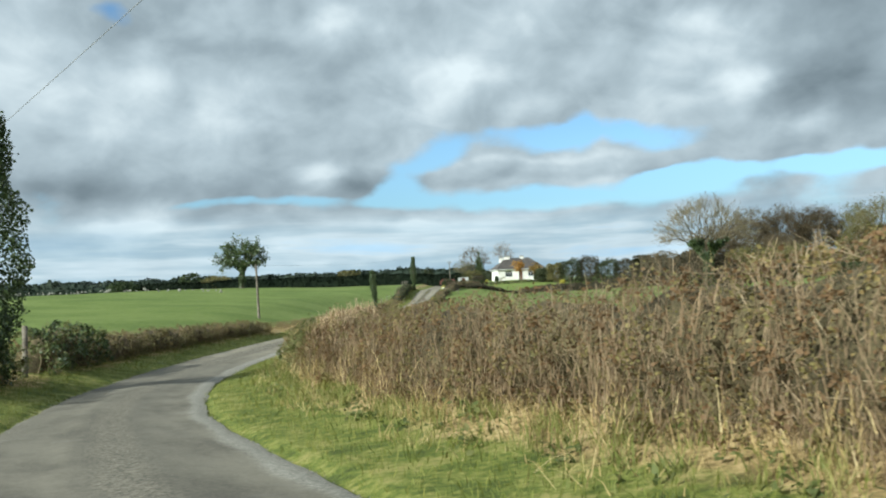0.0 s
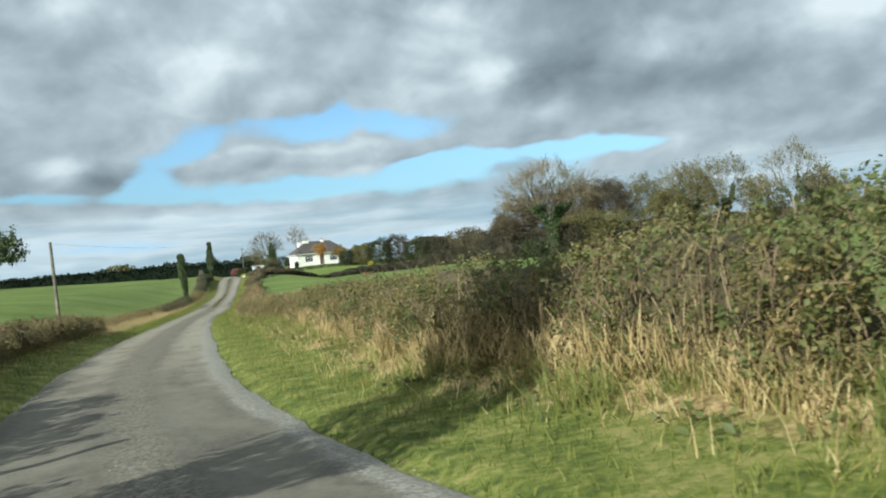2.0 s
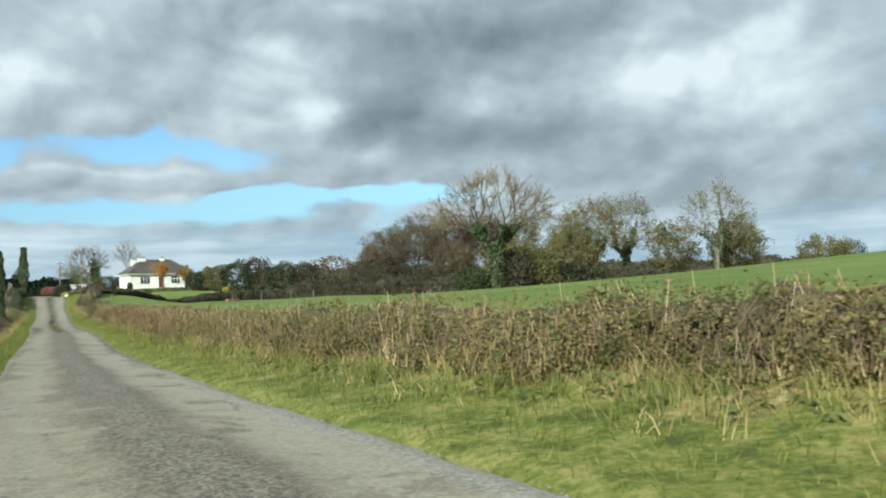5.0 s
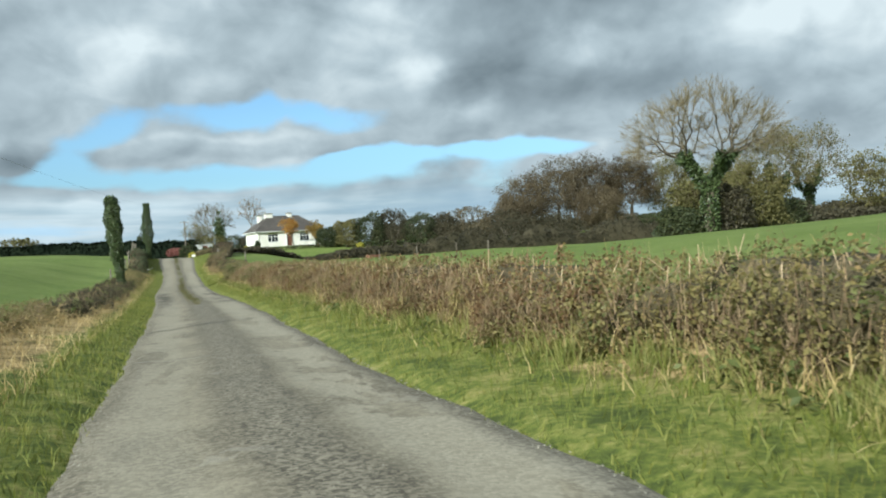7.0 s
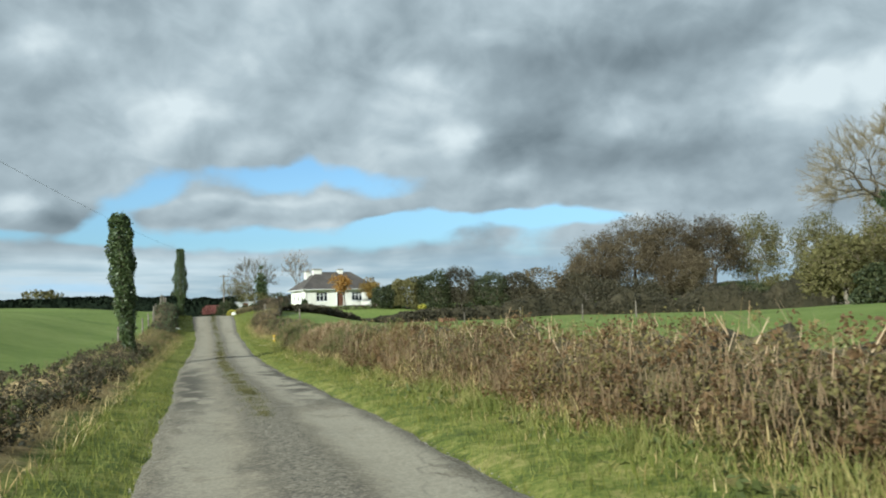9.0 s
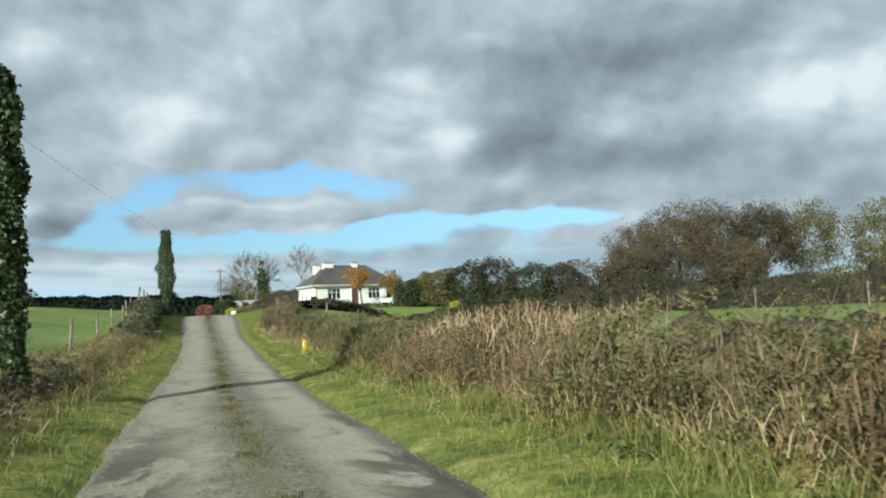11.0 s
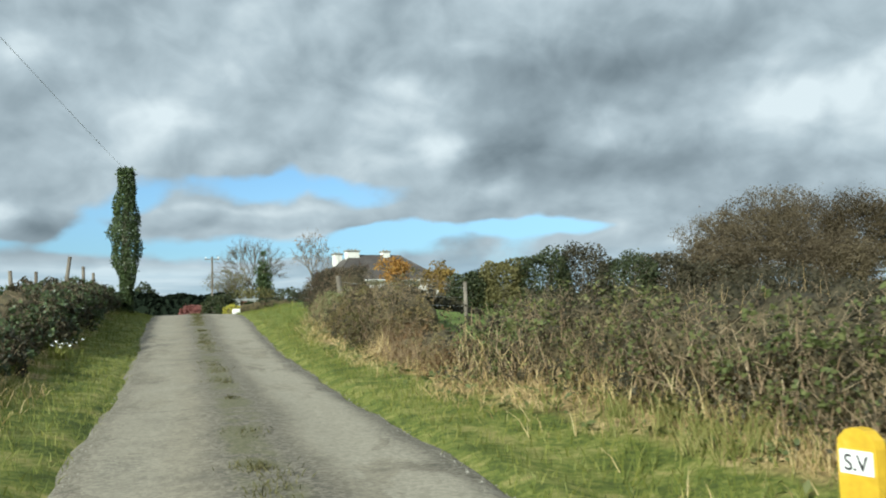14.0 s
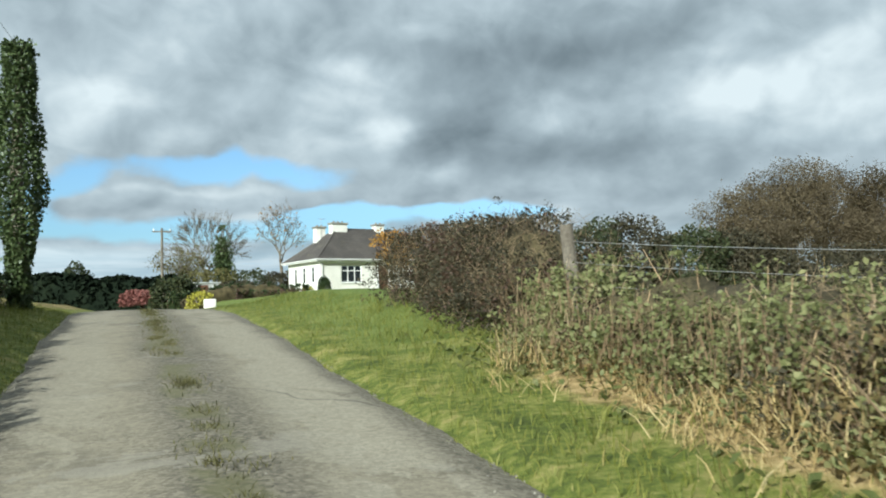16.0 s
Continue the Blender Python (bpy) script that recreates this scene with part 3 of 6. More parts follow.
    c = N.mix(N.math("MULTIPLY", N.level(crack.outputs["Distance"], 0.0035, 0.001), N.math("MULTIPLY", N.level(N.noise(place, 0.3, 3.0), 0.45, 0.6), 0.5)), c, (0.05, 0.045, 0.036, 1))
    edge = N.level(N.math("ADD", N.math("ABSOLUTE", N.math("SUBTRACT", u, 0.5)), N.math("MULTIPLY", wob, 0.35)), 0.44, 0.5)
    c = N.mix(N.math("MULTIPLY", edge, 0.55), c, N.mix(chip, (0.12, 0.105, 0.075, 1), (0.28, 0.25, 0.19, 1)))
    margin = N.math("MULTIPLY", N.level(N.math("ADD", u, wob), 0.85, 0.92), N.math("MULTIPLY", N.level(v, 76.0, 62.0), 0.85))
    c = N.mix(margin, c, N.mix(chip, (0.2, 0.185, 0.15, 1), (0.42, 0.39, 0.33, 1)))
    # smoother tar round the bend
    early = N.math("MULTIPLY", N.level(v, 46.0, 26.0), N.math("MULTIPLY_ADD", N.level(N.math("ADD", u, wob), 0.85, 0.92), -0.6, 0.65))
    c = N.mix(early, c, N.mix(N.level(blot, 0.35, 0.65), (0.105, 0.095, 0.075, 1), (0.165, 0.15, 0.118, 1)))
    # loose gravel down the middle, moss on it past the dip
    gravel = N.math("MULTIPLY", track(0.5, 0.12), N.math("MULTIPLY_ADD", N.level(v, 112.0, 136.0), -0.35, 0.6))
    c = N.mix(gravel, c, N.mix(chip, (0.058, 0.05, 0.036, 1), (0.3, 0.265, 0.2, 1)))
    mid = N.math("MULTIPLY", track(0.49, 0.085), N.level(v, 98.0, 114.0))
    moss = N.math("MULTIPLY", mid, N.level(N.noise(place, 1.5, 5.0, 0.7), 0.42, 0.54))
    c = N.mix(N.math("MULTIPLY", moss, 0.7), c, (0.125, 0.118, 0.055, 1))
    h = N.math("ADD", N.math("MULTIPLY", grit, 0.7), N.math("MULTIPLY", N.noise(place, 30.0, 4.0), 0.6))
    b = N.add("ShaderNodeBump", {"Strength": 0.35, "Distance": 0.008, "Height": h})
    s = N.add("ShaderNodeBsdfPrincipled", {"Base Color": c, "Roughness": 0.86, "Specular IOR Level": 0.25, "Normal": b.outputs[0]})
    N.add("ShaderNodeOutputMaterial", {0: s.outputs[0]})
    return m


def build_lane():
    ys = np.concatenate([np.arange(-60, -6, 3.0), np.arange(-6, 246.1, 0.4)])
    u = np.linspace(0, 1, 19)
    xl, xr, z = x_left(ys), x_right(ys), z_road(ys)
    X = xl[:, None] + (xr - xl)[:, None] * u
    # ragged edges
    rag = 0.025 * np.sin(ys * 2.3) + 0.015 * np.sin(ys * 5.1 + 1) + 0.04 * np.sin(ys * 0.7 + 2)
    X[:, 0] += rag
    X[:, 1] += rag * 0.5
    X[:, -1] += np.roll(rag, 7)
    X[:, -2] += np.roll(rag, 7) * 0.5
    Y = np.repeat(ys[:, None], len(u), 1)
    camber = 0.05 * (1 - (2 * u - 1) ** 2) - 0.02 * (np.exp(-((u - 0.25) / 0.1) ** 2) + np.exp(-((u - 0.76) / 0.1) ** 2))
    Z = z[:, None] + camber[None] + 0.004 * bumps(X, Y, 0.5, 2)
    Z[:, [0, -1]] -= 0.035
    n, k = X.shape
    i = (np.arange(n - 1)[:, None] * k + np.arange(k - 1)[None]).ravel()
    f = np.stack([i, i + 1, i + k + 1, i + k], 1)
    me = mesh_from("road", np.stack([X, Y, Z], -1).reshape(-1, 3), f, True)
    uv = me.uv_layers.new(name="lane")
    flat = np.stack([np.repeat(u[None], n, 0), Y], -1).reshape(-1, 2)
    uv.data.foreach_set("uv", flat[f.ravel()].astype(np.float32).ravel())
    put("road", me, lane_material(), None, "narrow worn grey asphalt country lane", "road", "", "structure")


build_ground()
build_lane()


# ---- hedges ----
def hedge(rng, line, depth, top, label, leaf=LEAF_HEDGE, leaf_size=0.033, density=1.0, twigs=1.0, stems=8.0, stalks=1.0, second=None, split=0.0, pale_top=0.0, thatch=0.0, spikes=0.0, reeds=0.0, category="hedge"):
    """A hedge along line (points x, y): standing on the ground; depth across, to the left hand of the line's way being the front.
    top: heights above the ground, evenly spaced along the line. leaf, second: two kinds of leaf, split: share of the second."""
    P = np.asarray(line, float)
    P = np.concatenate([P[:1] + (P[:1] - P[1:2]) * 0.4, P, P[-1:] + (P[-1:] - P[-2:-1]) * 0.4])
    seg = np.linalg.norm(np.diff(P, axis=0), axis=1)
    S = np.concatenate([[0], np.cumsum(seg)])
    L = S[-1]
    tops = np.atleast_1d(np.asarray(top, float))
    tops = np.interp(np.linspace(0, 1, len(P) - 2), np.linspace(0, 1, len(tops)), tops)
    tops = np.concatenate([tops[:1], tops, tops[-1:]])
    deps = np.broadcast_to(np.asarray(depth, float), len(P))

    def at(s):
        x, y = np.interp(s, S, P[:, 0]), np.interp(s, S, P[:, 1])
        e = 0.6
        dx = np.interp(s + e, S, P[:, 0]) - np.interp(s - e, S, P[:, 0])
        dy = np.interp(s + e, S, P[:, 1]) - np.interp(s - e, S, P[:, 1])
        ln = np.maximum(np.hypot(dx, dy), 1e-6)
        return x, y, dy / ln, -dx / ln  # the normal points to the right hand, which is the back

    ph = rng.uniform(0, 6, 6)

    def crest(s):
        return np.interp(s, S, tops) * (1 + 0.07 * np.sin(s * 1.1 + ph[0]) + 0.05 * np.sin(s * 2.7 + ph[1]) + 0.035 * np.sin(s * 6.1 + ph[2]))

    def front(s, h):
        """How far the face bulges forward of the line at height share h."""
        lobes = 0.13 * np.sin(s * 1.9 + 2.3 * h + ph[5]) * np.sin(s * 0.83 - 4.1 * h + ph[0]) + 0.09 * np.sin(s * 4.7 + 5.2 * h + ph[1]) * np.sin(s * 2.9 - 6.3 * h + ph[2])
        return 0.13 * np.sin(s * 0.9 + ph[3]) + 0.08 * np.sin(s * 2.3 + 3 * h + ph[4]) + lobes + 0.26 * (1 - (2 * h - 0.9) ** 2) - 0.12

    def spot(s, w, h):
        """A place: along s, w across from front (0) to back (1), h share of height."""
        x, y, nx, ny = at(s)
        dep = np.interp(s, S, deps)
        off = -front(s, h) * (1 - w) + dep * w
        px, py = x + nx * off, y + ny * off
        return np.stack([px, py, height(px, py) + h * crest(s)], 1)

    root = thing("hedge" if category == "hedge" else category.replace(" ", "_"), (*P[0], ground_at(*P[0])), label, category)

    def add(name, v, f, mat, lab="", kind="stuff"):
        ob = put(name, mesh_from(name, np.asarray(v) - np.array(root.location), f), mat, root, lab, "", "", kind)
        return ob

    # inner body: a solid dark core that paints the shade between leaves and twigs
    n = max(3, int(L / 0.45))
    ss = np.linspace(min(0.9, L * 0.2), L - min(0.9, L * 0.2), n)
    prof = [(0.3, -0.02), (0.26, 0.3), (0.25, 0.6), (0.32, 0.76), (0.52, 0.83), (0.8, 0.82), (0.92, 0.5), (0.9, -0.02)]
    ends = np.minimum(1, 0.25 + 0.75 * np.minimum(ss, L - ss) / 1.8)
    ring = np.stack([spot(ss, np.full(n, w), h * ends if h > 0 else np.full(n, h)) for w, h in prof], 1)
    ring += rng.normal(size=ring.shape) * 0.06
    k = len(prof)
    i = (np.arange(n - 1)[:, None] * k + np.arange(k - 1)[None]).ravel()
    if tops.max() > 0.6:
        add("shade_core", ring.reshape(-1, 3), [np.stack([i, i + k, i + k + 1, i + 1], 1), np.arange(k)[None], (n - 1) * k + np.arange(k)[::-1][None]], CORE)
    area = L * (float(tops.mean()) + 0.6 * float(deps.mean()))
    # twigs: mostly upright, near the face and the top
    m = int(area * 58 * twigs)
    s, w, h = rng.uniform(0, L, m), np.abs(rng.normal(0, 0.22, m)).clip(0, 1), rng.uniform(0.0, 0.97, m)
    on_top = rng.random(m) < 0.3
    w, h = np.where(on_top, rng.uniform(0, 1, m), w), np.where(on_top, rng.uniform(0.8, 0.98, m), h)
    p = spot(s, w, h)
    d = rng.normal(size=(m, 3)) * [0.55, 0.55, 0.35] + [0, 0, 0.7]
    d /= np.linalg.norm(d, axis=1, keepdims=True)
    ln = rng.uniform(0.1, 0.42, m)
    v, f = tubes(p - d * ln[:, None] * 0.4, p + d * ln[:, None] * 0.6, rng.uniform(0.002, 0.006, m), 0.0015, 3)
    add("twig_growth", v, f, TWIG)
    m = int(L * 70 * reeds)
    if m:
        s, h = rng.uniform(0, L, m), rng.uniform(0.0, 0.86, m)
        s = s + 0.12 * np.sin(s * 7.0)
        p = spot(s, rng.normal(-0.03, 0.06, m), h)
        add("shoot_growth", *blades(rng, p, rng.uniform(0.12, 0.34, m), 0.011, 0.3), SHOOT)
    # stout stems and flailed ends
    m = int(L * stems)
    if m:
        s = rng.uniform(0, L, m)
        w = rng.uniform(-0.05, 0.4, m)
        p = spot(s, w, np.zeros(m))
        q = spot(s + rng.normal(0, 0.18, m), w + rng.normal(0, 0.1, m), rng.uniform(0.55, 1.09, m))
        mid = (p + q) / 2 + rng.normal(size=(m, 3)) * 0.07
        r = rng.uniform(0.004, 0.011, m)
        a, fa = tubes(p, mid, r, r * 0.85, 5)
        b, fb = tubes(mid, q, r * 0.85, r * 0.5, 5)
        add("stem_growth", np.concatenate([a, b]), np.concatenate([fa, fb + len(a)]), TWIG)
    if pale_top:
        m = int(L * 60 * pale_top)
        s = rng.uniform(0, L, m)
        p = spot(s, rng.uniform(-0.05, 0.7, m), 1.02 - np.abs(rng.normal(0, 0.13, m)))
        d = rng.normal(size=(m, 3)) * 0.3 + [0, 0, 1]
        ln = rng.uniform(0.1, 0.32, m)[:, None]
        v, f = tubes(p - d * ln * 0.5, p + d * ln * 0.5, rng.uniform(0.004, 0.010, m), 0.004, 4)
        add("cut_growth", v, f, CUT_WOOD)

    m = int(L * 9 * spikes)
    if m:
        s = rng.uniform(0, L, m)
        s = s[np.sin(s * 0.8 + ph[4]) + 0.7 * np.sin(s * 2.9 + ph[3]) > rng.uniform(-1.3, 1.2, m)]
        m = len(s)
        p = spot(s, rng.uniform(-0.05, 0.8, m), rng.uniform(0.86, 0.98, m))
        d = rng.normal(size=(m, 3)) * 0.16 + [0, 0, 1]
        v, f = tubes(p, p + d * rng.uniform(0.08, 0.24, m)[:, None], 0.0032, 0.0018, 3)
        add("bleached_growth", v, f, STRAW)

    def leafage(count, mat, name, size):
        # sprays of leaves stand out from the face and the top, with hollows between them
        per = 26
        k = max(4, int(count * 0.62 / per))
        s, h = rng.uniform(0, L, k), rng.uniform(0.06, 1.0, k)
        w = rng.normal(-0.02, 0.07, k)
        t = rng.random(k) < 0.44
        w, h = np.where(t, rng.uniform(-0.05, 1, k), w), np.where(t, rng.normal(0.92, 0.05, k), h)
        # and close both ends
        z = rng.random(k) < min(0.3, 1.6 / L)
        s = np.where(z, np.where(rng.random(k) < 0.5, rng.uniform(0, 0.4, k), L - rng.uniform(0, 0.4, k)), s)
        w, h = np.where(z, rng.uniform(0, 1, k), w), np.where(z, rng.uniform(0.05, 0.9, k), h)
        u = rng.normal(size=(k * per, 3))
        u /= np.linalg.norm(u, axis=1, keepdims=True)
        wide = np.repeat(rng.uniform(0.06, 0.17, k), per) * rng.random(k * per) ** 0.4
        p = np.repeat(spot(s, w, h), per, 0) + u * wide[:, None] * [1.0, 1.0, 1.15]
        rest = max(4, int(count * 0.3))
        s, h, w = rng.uniform(0, L, rest), rng.uniform(0.02, 1.0, rest), np.abs(rng.normal(0.06, 0.16, rest))
        p = np.concatenate([p, spot(s, w, h) + rng.normal(size=(rest, 3)) * 0.03])
        p[:, 2] = np.maximum(p[:, 2], height(p[:, 0], p[:, 1]) + 0.02)
        add(name, *leaves(rng, p, size), mat)

    count = int(area * 300 * density * (0.06 / leaf_size) ** 2)
    leafage(int(count * (1 - split)), leaf, "foliage", leaf_size)
    if second is not None and split > 0:
        leafage(int(count * split), second, "bramble_foliage", leaf_size * 1.2)
    # dead grass grown up through the face
    m = int(L * 260 * thatch)
    if m:
        s = rng.uniform(0, L, m)
        lift = np.clip(0.34 + 0.22 * np.sin(s * 0.55 + ph[1]) + 0.16 * np.sin(s * 1.7 + ph[2]), 0.05, 0.7)
        p = spot(s, rng.uniform(-0.16, 0.05, m), rng.uniform(0, 1, m) ** 1.3 * lift)
        p[:, 2] -= 0.03
        add("dead_grass", *blades(rng, p, rng.uniform(0.16, 0.42, m), 0.009, 0.55), STRAW)
    # dry stalks at the foot
    m = int(L * 75 * stalks)
    if m:
        s = rng.uniform(0, L, m)
        s = s[rng.random(m) < (dryness(np.interp(s, S, P[:, 1])) if P[0, 0] > -9.5 or P[0, 1] < P[-1, 1] else 1.0)]
        m = len(s)
        clump = np.sin(s * 0.5 + ph[0]) + 0.8 * np.sin(s * 2.1 + ph[2]) > rng.uniform(-0.3, 1.9, m)
        s = s[clump]
        m = len(s)
        x, y, nx, ny = at(s)
        o = rng.normal(0.1, 0.26, m)
        px, py = x - nx * o, y - ny * o
        p = np.stack([px, py, height(px, py) - 0.02], 1)
        add("dry_grass", *blades(rng, p, rng.uniform(0.08, 0.34, m) * np.where(rng.random(m) < 0.08, 1.7, 1.0), 0.007, 0.8), STRAW)
    return root


def right_line(y0, y1, off=0.0, step=1.0):
    ys = np.arange(y0, y1 + 0.01, step)
    return np.stack([x_right(ys) + verge_width(ys) + off, ys], 1)


def left_line(y0, y1, off, step=1.0):
    """Runs back towards the start, so that its front faces the lane."""
    ys = np.arange(y1, y0 - 0.01, -step)
    return np.stack([x_left(ys) - off, ys], 1)

# ---- trees ----
def limbs(rng, base, height_m, girth, way=(0, 0, 1), depth=5, fork=3, spread=0.75, first=0.28, shrink=0.72, rise=0.12, wander=0.16):
    """The bare frame of a tree: rods (p0, p1, r0, r1, level) and the tips of the last shoots."""
    rods, tips = [], []

    def go(p, d, length, r, level):
        k = 3 if level < depth - 1 else 2
        for j in range(k):
            d = d + Vector(rng.normal(size=3)) * wander + Vector((0, 0, rise if level else 0))
            d.normalize()
            q = p + d * (length / k)
            r2 = r * (0.95 if j < k - 1 else 0.9)
            rods.append((*p, *q, r, r2, level))
            if level and level < depth and j < k - 1 and rng.random() < 0.7:
                side = Vector(rng.normal(size=3))
                side = (side - d * side.dot(d)).normalized()
                go(q, (d * 0.55 + side * spread).normalized(), length * shrink * rng.uniform(0.55, 0.85), r2 * 0.5, level + 1)
            p, r = q, r2
        if level >= depth:
            tips.append(tuple(p))
            return
        n = fork if level else fork + 2
        turn = rng.uniform(0, 6.28)
        ref = Vector((1, 0, 0)) if abs(d.x) < 0.8 else Vector((0, 1, 0))
        u = d.cross(ref).normalized()
        v = d.cross(u)
        for j in range(n):
            a = turn + j * 6.283 / n + rng.normal() * 0.35
            side = u * math.cos(a) + v * math.sin(a)
            s = spread * rng.uniform(0.55, 1.15) * (0.7 + 0.15 * level)
            go(p, (d + side * s).normalized(), length * shrink * rng.uniform(0.8, 1.2), r * 0.64, level + 1)

    go(Vector(base) - Vector((0, 0, 0.25)), Vector(way).normalized(), height_m * first, girth, 0)
    return np.array(rods), np.array(tips)


def fitted(rods, tips, base, height_m, wide):
    """Scales a frame to a height and a crown's width."""
    b = np.array([*base, *base])
    lo, hi = tips[:, 2].min(), tips[:, 2].max()
    kz = height_m / max(hi - base[2], 0.1)
    span = np.percentile(np.hypot(tips[:, 0] - base[0], tips[:, 1] - base[1]), 96) * 2
    kx = wide / max(span, 0.1)
    k = np.array([kx, kx, kz])
    rods, tips = rods.copy(), tips.copy()
    rods[:, :3] = base + (rods[:, :3] - base) * k
    rods[:, 3:6] = base + (rods[:, 3:6] - base) * k
    return rods, base + (tips - base) * k


def tree(rng, x, y, tall, wide, label, category="tree", bark=BARK, leaf=None, leaf_size=0.22, per_tip=6, cloud=0.6, ivy=0, ivy_high=0.5, ivy_size=0.16, depth=4, fork=3,
         spread=0.75, first=0.25, rise=0.12, girth=None, twig=0, low=None, z=None, name="tree", group="", shrink=0.72):
    base = np.array([x, y, ground_at(x, y) if z is None else z])
    girth = girth or tall * 0.028
    rods, tips = limbs(rng, base, tall, girth, depth=depth, fork=fork, spread=spread, first=first, rise=rise, shrink=shrink)
    rods, tips = fitted(rods, tips, base, tall, wide)
    root = thing(name, base, label, category, group)

    def add(nm, v, f, mat, lab="", kind=""):
        return put(nm, mesh_from(nm, np.asarray(v) - base, f), mat, root, lab, "", "", kind)

    big, small = rods[rods[:, 8] <= 1], rods[rods[:, 8] > 1]
    v, f = tubes(big[:, :3], big[:, 3:6], big[:, 6], big[:, 7], 8)
    add("trunk", v, f, bark)
    v, f = tubes(small[:, :3], small[:, 3:6], np.maximum(small[:, 6], 0.010), np.maximum(small[:, 7], 0.007), 3)
    add("branch_work", v, f, bark, "", "stuff")
    if twig:
        t = np.repeat(tips, twig, 0)
        d = rng.normal(size=t.shape) + [0, 0, 0.5]
        d /= np.linalg.norm(d, axis=1, keepdims=True)
        ln = rng.uniform(0.3, 1.0, len(t))[:, None] * tall * 0.06
        v, f = tubes(t, t + d * ln, 0.012, 0.005, 3)
        add("twig_growth", v, f, bark, "", "stuff")
    if leaf is not None and per_tip:
        t = np.repeat(tips, per_tip, 0)
        u = rng.normal(size=t.shape)
        p = t + u / np.linalg.norm(u, axis=1, keepdims=True) * (rng.random(len(t)) ** 0.45 * cloud * 1.25)[:, None] * [1, 1, 0.75]
        if low is not None:
            extra = rng.integers(0, len(tips), int(len(tips) * per_tip * 0.4))
            q = tips[extra] + rng.normal(size=(len(extra), 3)) * cloud
            q[:, 2] = base[2] + rng.uniform(low, 1.0, len(extra)) * (q[:, 2] - base[2])
            p = np.concatenate([p, q])
        p[:, 2] = np.maximum(p[:, 2], base[2] + 0.15)
        add("crown", *leaves(rng, p, leaf_size, 0.2, 1.3), leaf, "", "stuff")
    if ivy:
        stem = rods[(rods[:, 8] <= 2) & (rods[:, 2] - base[2] < tall * ivy_high)]
        i = rng.integers(0, len(stem), ivy)
        k = rng.random(ivy)[:, None]
        p = stem[i, :3] * (1 - k) + stem[i, 3:6] * k + rng.normal(size=(ivy, 3)) * (stem[i, 6:7] * 0.7 + 0.22 + 0.022 * tall)
        p[:, 2] = np.maximum(p[:, 2], base[2] + 0.05)
        add("ivy", *leaves(rng, p, ivy_size, 0.2, 1.2), LEAF_IVY, "glossy dark green ivy", "stuff")
    return root


